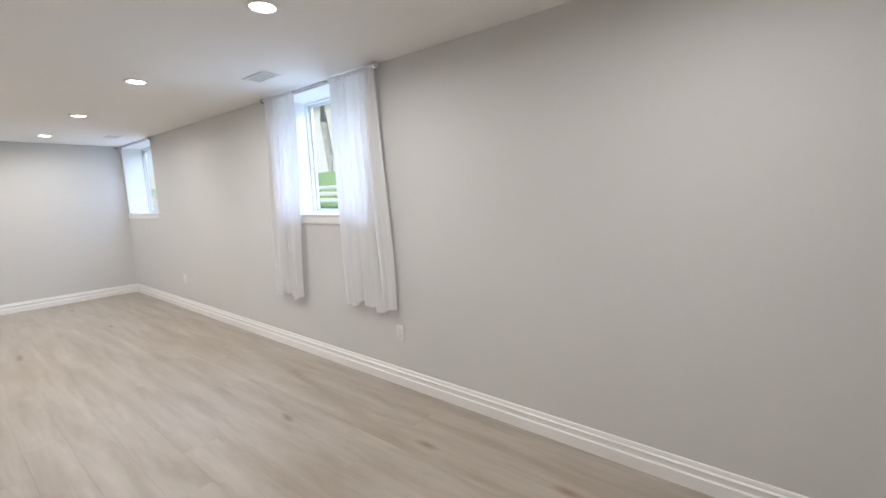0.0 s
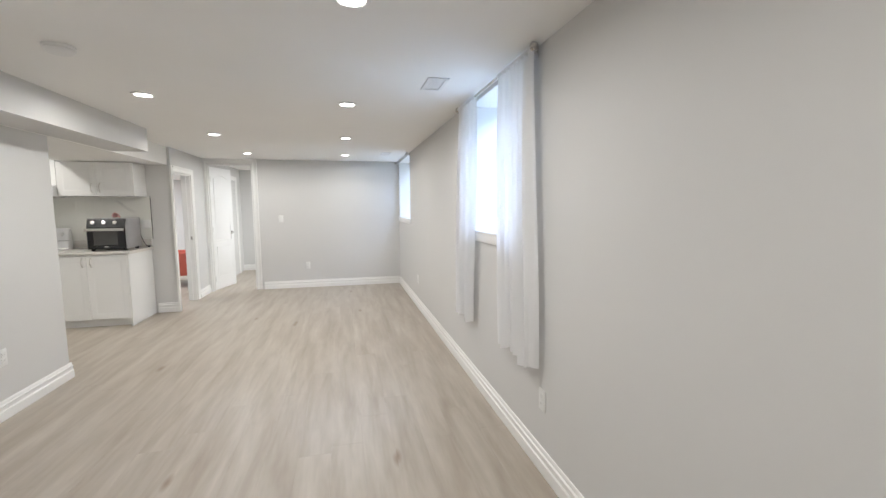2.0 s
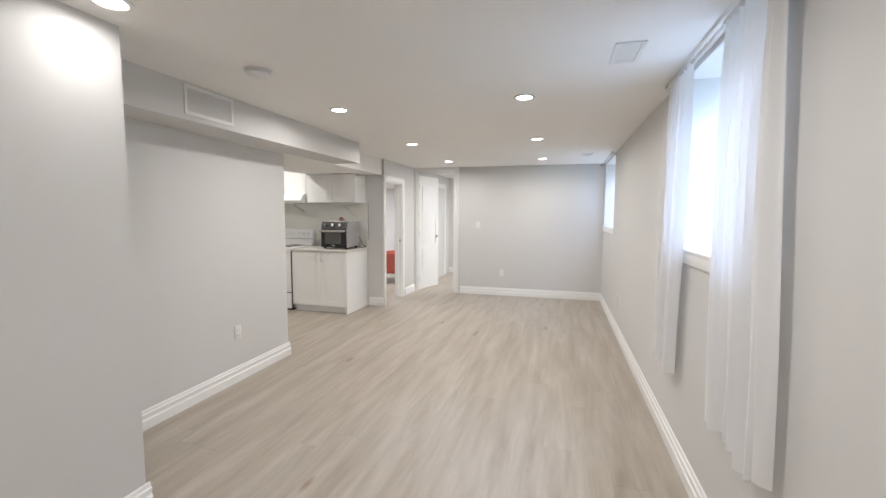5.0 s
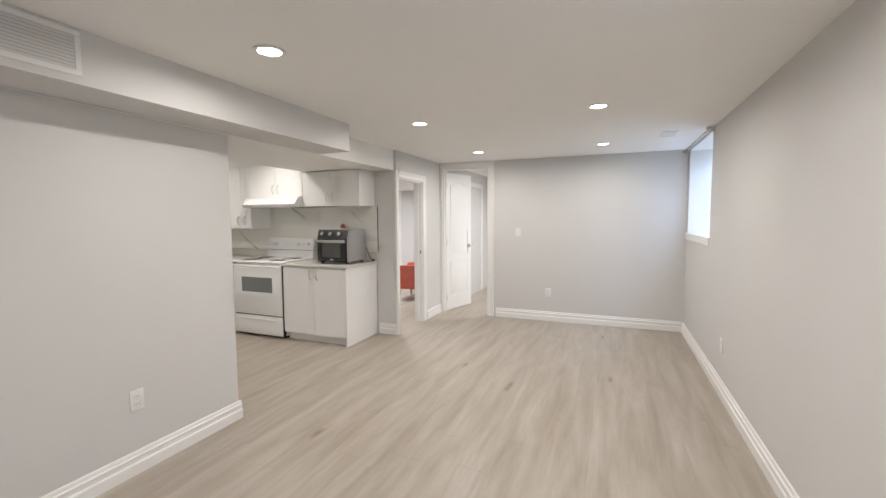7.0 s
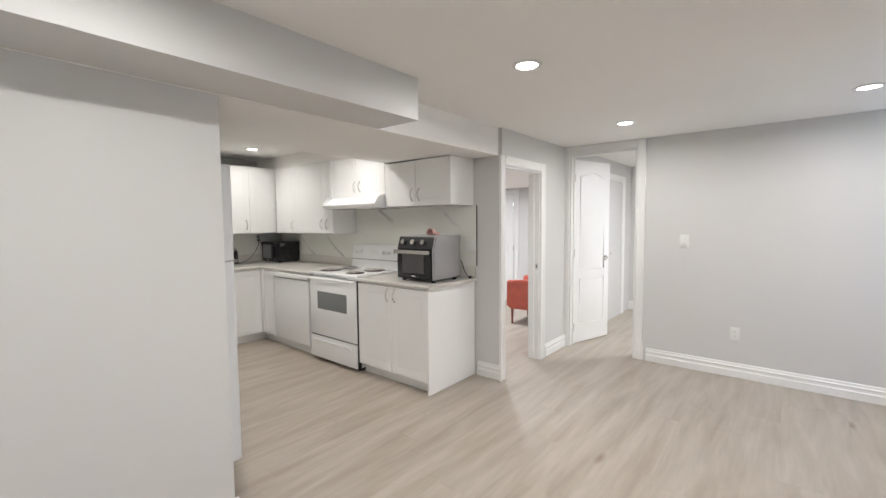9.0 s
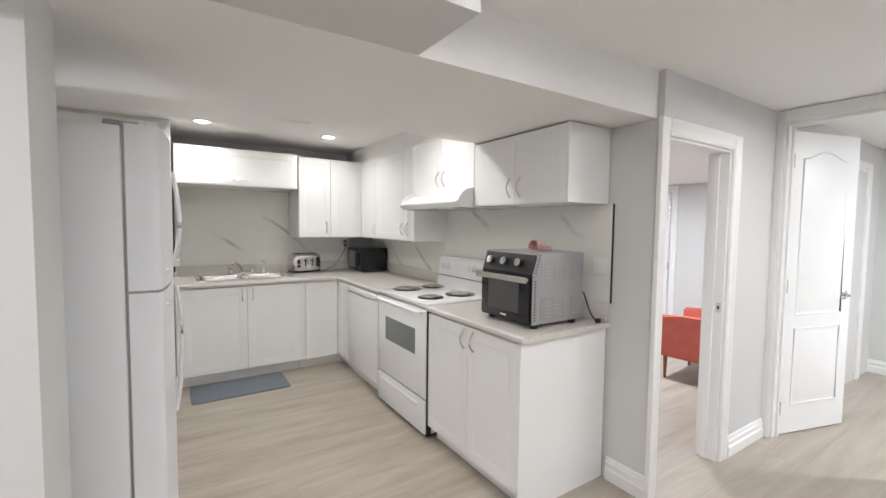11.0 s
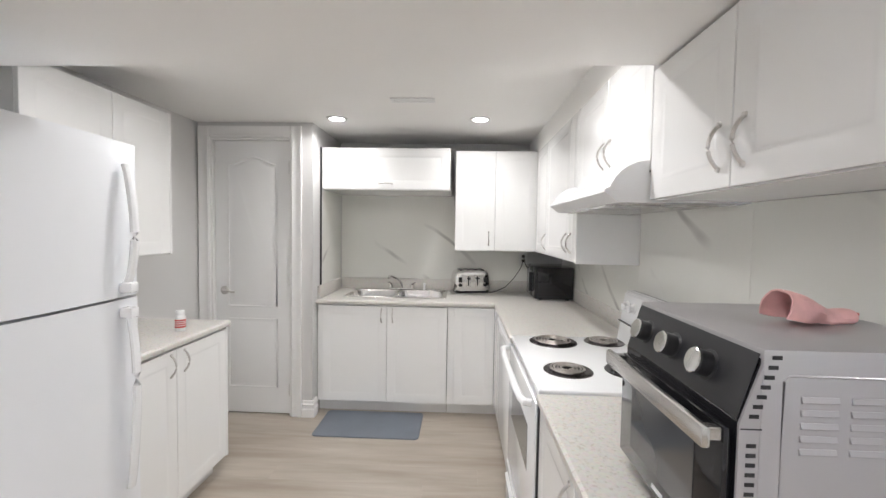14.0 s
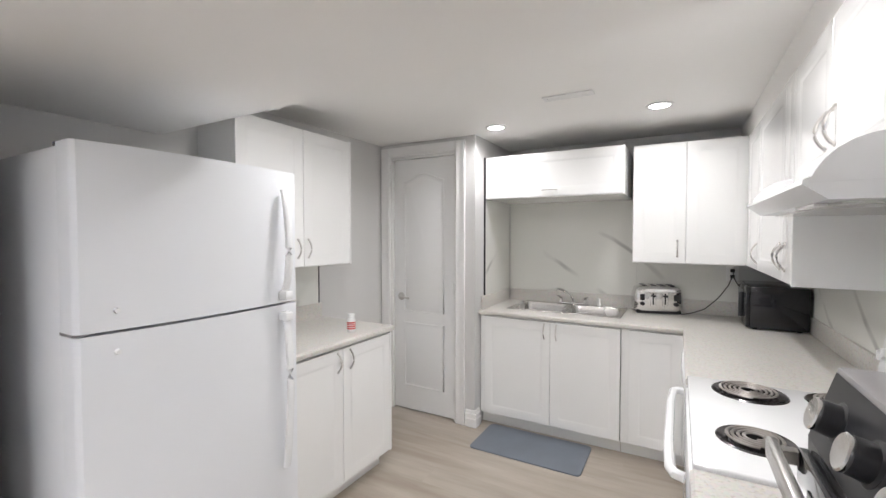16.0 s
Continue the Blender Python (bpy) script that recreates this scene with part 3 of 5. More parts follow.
# fridge side, facing +y, door faces at y = 4.2
cabinet("base_cabinet", pose(-2.412, 4.181, 0, 0, 0, 180), 0.925, 0.615, 0, CB,
        [(0.0, 0.495, 0.100, 0.862, 0.455, 0.79, True), (0.495, 0.925, 0.100, 0.862, 0.553, 0.79, True)],
        "white two-door base cabinet next to the refrigerator", "cabinet", toe=0.095, group="base cabinets", end_panel="raised")

# wall cabinets
UY = 6.199
cabinet("wall_cabinet", pose(-2.323, UY, 0), 0.792, 0.318, 1.568, 1.983,
        [(0.0, 0.402, 1.57, 1.98, 0.358, 1.668, True), (0.402, 0.792, 1.57, 1.98, 0.446, 1.668, True)],
        "white two-door wall cabinet over the toaster oven", "cabinet", group="wall cabinets", end_panel=True)
cabinet("wall_cabinet", pose(-3.164, UY, 0), 0.839, 0.318, 1.66, 2.104,
        [(0.0, 0.42, 1.664, 2.10, 0.383, 1.787, True), (0.42, 0.839, 1.664, 2.10, 0.467, 1.787, True)],
        "white two-door wall cabinet above the range hood", "cabinet", group="wall cabinets")
cabinet("wall_cabinet", pose(-4.38, UY, 0), 1.196, 0.318, 1.295, 2.104,
        [(0.02, 0.44, 1.299, 2.10, 0.40, 1.39, True), (0.44, 1.05, 1.299, 2.10, 1.003, 1.40, True), (1.05, 1.196, 1.299, 2.10, 1.102, 1.40, True)],
        "tall white wall cabinet between corner and range hood", "cabinet", group="wall cabinets", end_panel=True)
cabinet("wall_cabinet", pose(-4.274, 4.462, 0, 0, 0, 90), 1.024, 0.55, 1.772, 2.106,
        [(0.004, 1.02, 1.776, 2.102, 0.512, 1.825, False)],
        "wide white flip-up wall cabinet over the sink", "cabinet", group="wall cabinets")
cabinet("wall_cabinet", pose(-4.404, 5.525, 0, 0, 0, 90), 0.672, 0.42, 1.295, 2.112,
        [(0.002, 0.326, 1.299, 2.108, 0.278, 1.40, True), (0.326, 0.668, 1.299, 2.108, None, 0, True)],
        "white two-door corner wall cabinet over the toaster", "cabinet", group="wall cabinets")
cabinet("wall_cabinet", pose(-2.49, 3.866, 0, 0, 0, 180), 0.828, 0.30, 1.298, 2.113,
        [(0.0, 0.434, 1.302, 2.109, 0.39, 1.41, True), (0.434, 0.828, 1.302, 2.109, 0.468, 1.41, True)],
        "white two-door wall cabinet beside the refrigerator", "cabinet", group="wall cabinets", end_panel=True)

# worktops with rolled front edges
NOSE = ((0, 0), (-0.012, 0.0), (-0.020, 0.006), (-0.022, 0.0165), (-0.020, 0.027), (-0.012, 0.033), (0, 0.033))


def cells(slabs, z0, z1):
    """One closed slab over the union of rectangles."""
    xs = sorted({v for s in slabs for v in s[:2]})
    ys = sorted({v for s in slabs for v in s[2:]})
    inside = {(i, j) for i in range(len(xs) - 1) for j in range(len(ys) - 1)
              if any(s[0] <= xs[i] and xs[i + 1] <= s[1] and s[2] <= ys[j] and ys[j + 1] <= s[3] for s in slabs)}
    bm = bmesh.new()
    made = {}

    def vert(i, j, z):
        if (i, j, z) not in made:
            made[i, j, z] = bm.verts.new((xs[i], ys[j], z))
        return made[i, j, z]

    for i, j in inside:
        for z in (z0, z1):
            bm.faces.new([vert(a, b, z) for a, b in ((i, j), (i + 1, j), (i + 1, j + 1), (i, j + 1))])
        for di, dj, a, b in ((-1, 0, (i, j), (i, j + 1)), (1, 0, (i + 1, j), (i + 1, j + 1)), (0, -1, (i, j), (i + 1, j)), (0, 1, (i, j + 1), (i + 1, j + 1))):
            if (i + di, j + dj) not in inside:
                bm.faces.new((vert(*a, z0), vert(*b, z0), vert(*b, z1), vert(*a, z1)))
    return bm


def worktop(name, label, slabs, noses, lips):
    root = thing(name, Matrix(), label, "worktop")
    bm = cells(slabs, CB, CT)
    part("slab", bm, LAMINATE, root)
    for a, b, u in noses:
        part("front_edge", extrude_profile(bmesh.new(), [(p, q - 0.0004) for p, q in NOSE], (*a, CB), (*b, CB), u, (0, 0, 1)), LAMINATE, root)
    for x0, x1, y0, y1 in lips:
        part("upstand", bx(x0, x1, y0, y1, CT + 0.0005, 1.008, bevel=0.004), LAMINATE, root)
    return root


SX0, SX1, SY0, SY1 = -4.80, -4.345, 4.635, 5.45  # sink cut-out
worktop("worktop", "L-shaped speckled beige laminate worktop with sink cut-out",
        [(SX1, -4.175, 4.452, 5.866), (-4.828, SX0, 4.452, 5.866), (SX0, SX1, 4.452, SY0), (SX0, SX1, SY1, 5.866), (-4.828, -3.142, 5.866, 6.517)],
        [((-4.175, 4.452), (-4.175, 5.848), (-1, 0, 0)), ((-4.19, 5.866), (-3.142, 5.866), (0, 1, 0))],
        [(-4.828, -4.808, 4.472, 6.497), (-4.828, -3.142, 6.497, 6.517), (-4.80, -4.19, 4.453, 4.471)])
worktop("worktop", "speckled beige laminate worktop under the toaster oven", [(-2.372, -1.475, 5.866, 6.517)],
        [((-2.372, 5.866), (-1.475, 5.866), (0, 1, 0))], [(-2.372, -1.49, 6.497, 6.517)])
worktop("worktop", "speckled beige laminate worktop beside the refrigerator", [(-3.372, -2.412, 3.563, 4.19)],
        [((-2.412, 4.19), (-3.372, 4.19), (0, -1, 0))], [(-3.36, -2.412, 3.563, 3.583)])

# marble splashback slabs with black end strips
def splash(label, slabs, strips):
    root = thing("splashback", Matrix(), label, "splashback")
    for s in slabs:
        part("slab", bx(*s), MARBLE, root)
    for s in strips:
        part("edge_strip", bx(*s), BLACK, root, "black metal edge strip")


splash("glossy white marble-look splashback behind the stove",
       [(-4.82, -3.164, 6.507, 6.5195, 1.009, 1.293), (-3.163, -2.324, 6.507, 6.5195, 0.9, 1.655), (-2.323, -1.477, 6.507, 6.5195, 1.009, 1.567)],
       [(-1.4765, -1.4735, 6.5055, 6.5195, 1.012, 1.570)])
splash("glossy white marble-look splashback behind the sink",
       [(-4.8295, -4.818, 4.47, 5.524, 1.009, 1.771), (-4.8295, -4.818, 5.525, 6.19, 1.009, 1.294), (-4.817, -4.262, 4.4505, 4.462, 1.009, 1.771)],
       [(-4.261, -4.255, 4.4505, 4.464, 1.009, 2.105)])
splash("glossy white marble-look splashback beside the refrigerator", [(-3.335, -2.412, 3.5605, 3.572, 1.009, 1.297)],
       [(-3.345, -3.3355, 3.5605, 3.574, 1.009, 1.297)])

# ---- refrigerator ----
def bulged(bm, w, z0, z1, y_front, t, bulge=0.032, n=16, r=0.022):
    """A door whose front bows out a little and whose edges are rounded; faces -y."""
    cols = []
    for i in range(n + 1):
        u = i / n
        x = w * u
        y = y_front + bulge * (2 * u - 1) ** 2
        edge = min(x, w - x)
        y += 0.0 if edge > r else (r - math.sqrt(max(0, r * r - (r - edge) ** 2))) * 0.9
        cols.append((x, y))
    cols = [(0, y_front + t)] + [(0.0, cols[0][1])] + [(0.003, cols[0][1] - 0.012), (0.012, cols[0][1] - 0.022)] + cols[1:-1] + [(w - 0.012, cols[-1][1] - 0.022), (w - 0.003, cols[-1][1] - 0.012), (w, cols[-1][1]), (w, y_front + t)]
    lo = [bm.verts.new((x, y, z0)) for x, y in cols]
    hi = [bm.verts.new((x, y, z1)) for x, y in cols]
    k = len(cols)
    for i in range(k):
        bm.faces.new((lo[i], lo[(i + 1) % k], hi[(i + 1) % k], hi[i]))
    bm.faces.new(lo[::-1])
    bm.faces.new(hi)
    return bm


fr = thing("refrigerator", pose(-1.652, 4.45, 0, 0, 0, 180), "white top-freezer refrigerator with long curved handles", "refrigerator")
part("body", bx(0.004, 0.744, 0.127, 0.80, 0.03, 1.735, bevel=0.006), FRIDGE, fr)
part("grille", bx(0.02, 0.728, 0.08, 0.126, 0.012, 0.075), BLACK, fr, "dark lower grille")
for px in (0.08, 0.668):
    for py in (0.17, 0.74):
        bm = bmesh.new()
        cyl(bm, Matrix.Translation((px, py, 0)), 0.022, 0.018, 0.03, 14)
        part("foot", bm, BLACK, fr)
fd = part("freezer_door", bulged(bmesh.new(), 0.748, 1.2195, 1.742, 0.0, 0.118), FRIDGE, fr)
md = part("fridge_door", bulged(bmesh.new(), 0.748, 0.085, 1.2105, 0.0, 0.118), FRIDGE, fr)
part("door_seal", bx(0.01, 0.738, 0.112, 0.1265, 0.09, 1.735), GREY, fr, "grey rubber door gasket")


def fridge_handle(za, zb, near):
    pts = []
    for i in range(15):
        u = i / 14
        z = za + (zb - za) * u
        s = math.sin(3.14159 * min(1, u * 1.0)) ** 0.7
        skew = (1 - u) if near == "low" else u
        pts.append((0.656, -0.002 - 0.034 * s * (0.55 + 0.45 * skew), z))
    bm = tube(bmesh.new(), pts, 0.017, 10, 0.6)
    end = zb if near == "high" else za
    box(bm, 0.638, 0.674, -0.028, 0.016, end - 0.035, end + 0.0, bevel=0.005)
    return bm


part("handle", fridge_handle(1.27, 1.665, "low"), ENAMEL, fd, "white curved plastic handle")
part("handle", fridge_handle(0.56, 1.185, "high"), ENAMEL, md, "white curved plastic handle")
for d, z in ((fd, 1.275), (md, 1.158)):
    bm = bmesh.new()
    cyl(bm, Matrix.Translation((0.092, 0.022, z)) @ pose(0, 0, 0, 90), 0.009, 0.007, 0.012, 14)
    part("screw_cap", bm, ENAMEL, d)
part("hinge_cover", bx(0.01, 0.07, 0.08, 0.17, 1.7355, 1.750, bevel=0.003), GREY, fr)
part("hinge_cover", bx(0.0, 0.05, 0.05, 0.126, 1.211, 1.219), GREY, fr, "grey middle hinge")

# ---- electric range ----
st = thing("range", pose(-3.135, 5.857, 0), "white freestanding electric range with four coil burners", "stove")
SW = 0.757
part("body", bx(0.002, SW - 0.002, 0.03, 0.615, 0.03, 0.893, bevel=0.003), ENAMEL, st)
# black block fills the floor gap as its shade
part("kick_shade", bx(0.02, SW - 0.02, 0.05, 0.5, 0.001, 0.03), BLACK, st, "black block for the shade under the drawer")
# shade between range and cabinet, put in as a black strip
part("side_shade", bx(SW - 0.0035, SW + 0.007, -0.006, 0.03, 0.02, 0.87), BLACK, st, "black strip standing in for shade beside the cabinet")
part("cooktop", bx(-0.003, SW + 0.003, -0.006, 0.56, 0.894, 0.918, bevel=0.006, seg=3), ENAMEL, st)
od = part("oven_door", bx(0.004, SW - 0.004, -0.014, 0.028, 0.272, 0.868, bevel=0.006), ENAMEL, st)
part("oven_window", bx(0.135, SW - 0.145, -0.0155, -0.013, 0.545, 0.725, bevel=0.001, seg=1), OVENGLASS, od, "grey tinted oven window")
bm = bmesh.new()
tube(bm, [(0.03, -0.022, 0.858), (0.035, -0.044, 0.860), (0.06, -0.056, 0.862), (0.2, -0.062, 0.863), (SW - 0.2, -0.062, 0.863), (SW - 0.06, -0.056, 0.862), (SW - 0.035, -0.044, 0.860), (SW - 0.03, -0.022, 0.858)], 0.014, 10)
part("oven_handle", bm, ENAMEL, od, "white bowed oven door handle")
dr = part("drawer", bx(0.004, SW - 0.004, -0.02, 0.028, 0.035, 0.258, bevel=0.006), ENAMEL, st)
part("drawer_lip", extrude_profile(bmesh.new(), ((0, 0), (-0.012, 0.004), (-0.014, 0.016), (0, 0.026)), (0.08, -0.02, 0.205), (SW - 0.08, -0.02, 0.205), (0, 1, 0), (0, 0, 1)), ENAMEL, dr)
# black filler draws the shade between oven door and drawer
part("drawer_shade", bx(0.006, SW - 0.006, 0.0, 0.029, 0.259, 0.271), BLACK, st)
bm = bmesh.new()
extrude_profile(bm, ((0.0, 0.0), (0.035, 0.255), (0.055, 0.268), (0.09, 0.262), (0.10, 0.0)), (0, 0.535, 0.905), (SW, 0.535, 0.905), (0, 1, 0), (0, 0, 1))
bmesh.ops.bevel(bm, geom=list(bm.edges), offset=0.008, segments=2, affect="EDGES")
bg = part("backguard", bm, ENAMEL, st)
part("backguard_seam", bx(0.004, SW - 0.004, 0.541, 0.56, 1.012, 1.0165), BLACK, bg, "dark seam across the control panel")
for kx in (0.075, 0.155, SW - 0.235, SW - 0.155, SW - 0.075):
    m = Matrix.Translation((kx, 0.559, 1.098)) @ pose(0, 0, 0, 82)
    k = part("control_knob", lathe(bmesh.new(), [(0.026, 0), (0.025, 0.006), (0.019, 0.009), (0.017, 0.022), (0.0001, 0.024)], m, 20), PLASTIC, bg, "white control knob")
    part("knob_grip", box(bmesh.new(), kx - 0.0035, kx + 0.0035, 0.527, 0.545, 1.079, 1.112, bevel=0.002, seg=1), PLASTIC, k)
part("clock_panel", bx(SW / 2 - 0.07, SW / 2 + 0.07, 0.5515, 0.556, 1.075, 1.12, bevel=0.001, seg=1), PLASTIC, bg)
for bxx, byy, r in ((0.115, 0.185, 0.098), (0.085 + 0.01, 0.44, 0.078), (0.545, 0.15, 0.078), (0.535, 0.415, 0.098)):
    pan = part("drip_pan", lathe(bmesh.new(), [(r * 0.3, 0.9165), (r * 0.9, 0.9175), (r + 0.008, 0.921), (r + 0.014, 0.9225), (r + 0.018, 0.9185)], Matrix.Translation((bxx, byy, 0))), DARKPAN, st, "chrome drip pan")
    turns = 5 if r > 0.09 else 4
    pts = []
    for i in range(turns * 22 + 1):
        a = 6.28318 * i / 22
        rr = 0.018 + (r - 0.024) * i / (turns * 22)
        pts.append((bxx + rr * math.cos(a), byy + rr * math.sin(a), 0.929))
    part("coil_element", tube(bmesh.new(), pts, 0.0047, 6, 0.7), COIL, st, "grey-brown spiral heating coil")

# ---- dishwasher ----
dw = thing("dishwasher", pose(-3.885, 5.857, 0), "white built-in dishwasher with bowed top handle", "dishwasher")
part("body", bx(0.004, 0.70, 0.03, 0.6, 0.1, 0.868), ENAMEL, dw)
part("toe_kick", bx(0.004, 0.70, 0.06, 0.075, 0.001, 0.1), CAB, dw)
part("front_panel", bx(0.004, 0.70, 0.0, 0.029, 0.105, 0.80, bevel=0.003), ENAMEL, dw)
bm = bmesh.new()
cols = 12
lo, hi = [], []
prof = ((0.03, 0.803), (0.0, 0.806), (-0.02, 0.815), (-0.028, 0.835), (-0.022, 0.858), (0.0, 0.866), (0.03, 0.866))
rows = []
for i in range(cols + 1):
    u = i / cols
    k = 0.35 + 0.65 * math.sin(3.14159 * u) ** 0.5
    rows.append([bm.verts.new((0.004 + 0.696 * u, y * k if y < 0 else y, z)) for y, z in prof])
for a, b in zip(rows, rows[1:]):
    for i in range(len(prof)):
        bm.faces.new((a[i], a[(i + 1) % len(prof)], b[(i + 1) % len(prof)], b[i]))
bm.faces.new(rows[0])
bm.faces.new(rows[-1][::-1])
part("handle", bm, ENAMEL, dw, "bowed white handle along the top")

# ---- range hood ----
hd = thing("range_hood", pose(-3.178, 6.04, 0), "white under-cabinet range hood with curved front", "range hood")
HW = 0.848
bm = bmesh.new()
prof = [(0.045, 1.562), (0.0, 1.596), (0.001, 1.606), (0.03, 1.618), (0.06, 1.634), (0.09, 1.653), (0.115, 1.668), (0.1395, 1.678), (0.1395, 1.6585), (0.465, 1.6585), (0.465, 1.562)]
extrude_profile(bm, prof, (0, 0, 0), (HW, 0, 0), (0, 1, 0), (0, 0, 1))
part("shell", bm, ENAMEL, hd)
for x0 in (0.0, HW - 0.016):
    cheek = [(0.012, 1.6), (0.02, 1.622), (0.034, 1.645), (0.054, 1.667), (0.08, 1.684), (0.108, 1.694), (0.1395, 1.698), (0.1395, 1.6)]
    part("cheek", extrude_profile(bmesh.new(), cheek, (x0 - 0.001, 0, 0), (x0 + 0.017, 0, 0), (0, 1, 0), (0, 0, 1)), ENAMEL, hd)
part("filter", bx(0.06, HW - 0.06, 0.08, 0.40, 1.555, 1.5615), STEEL, hd, "aluminium grease filter")
part("lamp_cover", bx(HW - 0.32, HW - 0.14, 0.05, 0.075, 1.556, 1.5615), PLASTIC, hd)

# ---- steel sink and faucet ----
sk = thing("sink", Matrix(), "double-bowl stainless steel sink set in the worktop", "sink")
bm = bmesh.new()
for x0, x1, y0, y1 in ((-4.365, -4.33, 4.62, 5.465), (-4.815, -4.735, 4.62, 5.465), (-4.735, -4.365, 4.62, 4.655), (-4.735, -4.365, 5.43, 5.465), (-4.735, -4.365, 5.03, 5.055)):
    box(bm, x0, x1, y0, y1, CT + 0.0005, CT + 0.006, bevel=0.002, seg=1)
part("rim", bm, STEEL, sk)
for y0, y1 in ((4.655, 5.03), (5.055, 5.43)):
    bm = bmesh.new()
    rings = []
    for inset, z in ((0.0, CT + 0.004), (0.006, CT - 0.012), (0.014, CT - 0.13), (0.045, CT - 0.155)):
        ring = []
        ax0, ax1, ay0, ay1 = -4.735 + inset, -4.365 - inset, y0 + inset, y1 - inset
        r = 0.05
        for cx, cy, a0 in ((ax1 - r, ay1 - r, 0), (ax0 + r, ay1 - r, 90), (ax0 + r, ay0 + r, 180), (ax1 - r, ay0 + r, 270)):
            for i in range(5):
                a = radians(a0 + 22.5 * i)
                ring.append(bm.verts.new((cx + r * math.cos(a), cy + r * math.sin(a), z)))
        rings.append(ring)
    for a, b in zip(rings, rings[1:]):
        for i in range(len(a)):
            bm.faces.new((a[i], a[(i + 1) % len(a)], b[(i + 1) % len(a)], b[i]))
    bm.faces.new(rings[-1])
    bowl = part("bowl", bm, STEEL, sk, "brushed steel bowl")
    bm = bmesh.new()
    cyl(bm, Matrix.Translation((-4.56, (y0 + y1) / 2, CT - 0.1545)), 0.04, 0.036, 0.003, 20)
    part("drain", bm, CHROME, bowl)
fa = thing("faucet", Matrix.Translation((-4.772, 5.04, CT + 0.006)), "chrome two-handle kitchen faucet behind the sink", "faucet")
bm = bmesh.new()
box(bm, -0.024, 0.024, -0.125, 0.125, 0.0005, 0.018, bevel=0.008, seg=3)
part("base_plate", bm, CHROME, fa)
part("spout", tube(bmesh.new(), [(0, 0, 0.015), (0, 0, 0.045), (0.018, -0.012, 0.075), (0.06, -0.04, 0.108), (0.105, -0.07, 0.132), (0.138, -0.09, 0.135), (0.146, -0.095, 0.116)], 0.011, 10), CHROME, fa)
for y in (-0.1, 0.1):
    h = part("handle_base", lathe(bmesh.new(), [(0.02, 0.017), (0.018, 0.03), (0.012, 0.045), (0.015, 0.055), (0.0001, 0.06)], Matrix.Translation((0, y, 0))), CHROME, fa)
    part("handle", tube(bmesh.new(), [(0, y, 0.055), (0.012, y * 1.1, 0.065), (0.03, y * 1.3, 0.07)], 0.006, 8), CHROME, h)
part("sprayer", lathe(bmesh.new(), [(0.014, 0.0005), (0.013, 0.02), (0.009, 0.028), (0.012, 0.06), (0.0001, 0.064)], Matrix.Translation((0.0, 0.21, 0))), PLASTIC, fa, "white side sprayer")

# ---- toaster oven ----
to = thing("toaster_oven", pose(-1.965, 5.983, CT), "grey steel toaster oven with black glass door", "toaster oven")
TW, TD, TB, TT = 0.411, 0.388, 0.026, 0.394
part("case", bx(0, TW, 0.03, TD, TB, TT, bevel=0.004), OVENCASE, to)
bm = bmesh.new()
extrude_profile(bm, ((0.0, TB), (0.0, 0.286), (0.034, TT - 0.002), (0.045, TT - 0.002), (0.045, TB)), (0.005, 0, 0), (TW - 0.005, 0, 0), (0, 1, 0), (0, 0, 1))
fc = part("front_frame", bm, GLOSS, to, "black front with sloped control panel")
part("control_panel", extrude_profile(bmesh.new(), ((0.0015, 0.288), (0.0305, 0.386), (0.0295, 0.3865), (0.0002, 0.2885)), (0.006, -0.0012, 0), (TW - 0.006, -0.0012, 0), (0, 1, 0), (0, 0, 1)), PANELGREY, fc, "dark grey control panel")
for x0 in (0.0, TW - 0.0045):
    part("cheek", extrude_profile(bmesh.new(), ((0.0005, TB), (0.0005, 0.284), (0.0296, 0.371), (0.0296, TB)), (x0, 0, 0), (x0 + 0.0045, 0, 0), (0, 1, 0), (0, 0, 1)), OVENCASE, to, "grey steel side cheek with vent slots")
part("cheek_seam", bx(TW - 0.002, TW + 0.0006, 0.002, 0.032, 0.2755, 0.2775), BLACK, to)
rim = [(0.068, 0.045), (TD - 0.03, 0.045), (TD - 0.022, 0.053), (TD - 0.022, 0.348), (TD - 0.03, 0.356), (0.068, 0.356), (0.06, 0.348), (0.06, 0.053), (0.068, 0.045)]
part("side_crease", tube(bmesh.new(), [(TW - 0.0005, y, z) for y, z in rim], 0.0022, 6), OVENCASE, to)
part("door_glass", bx(0.012, TW - 0.012, -0.014, -0.001, TB + 0.012, 0.272, bevel=0.003), GLOSS, to, "black glass door")
part("door_window", bx(0.075, TW - 0.085, -0.0155, -0.0138, 0.075, 0.24, bevel=0.0006, seg=1), SMOKED, to, "smoked grey door window")
hb = part("door_handle", bx(0.0, TW - 0.004, -0.05, -0.036, 0.243, 0.276, bevel=0.004), STEEL, to, "flat brushed steel handle")
for hx in (0.012, TW - 0.034):
    part("handle_post", bx(hx, hx + 0.018, -0.0365, -0.013, 0.249, 0.270, bevel=0.002, seg=1), STEEL, hb)
part("badge", bx(TW / 2 - 0.022, TW / 2 + 0.022, -0.0152, -0.0138, 0.047, 0.056), PLASTIC, to, "small pale badge")
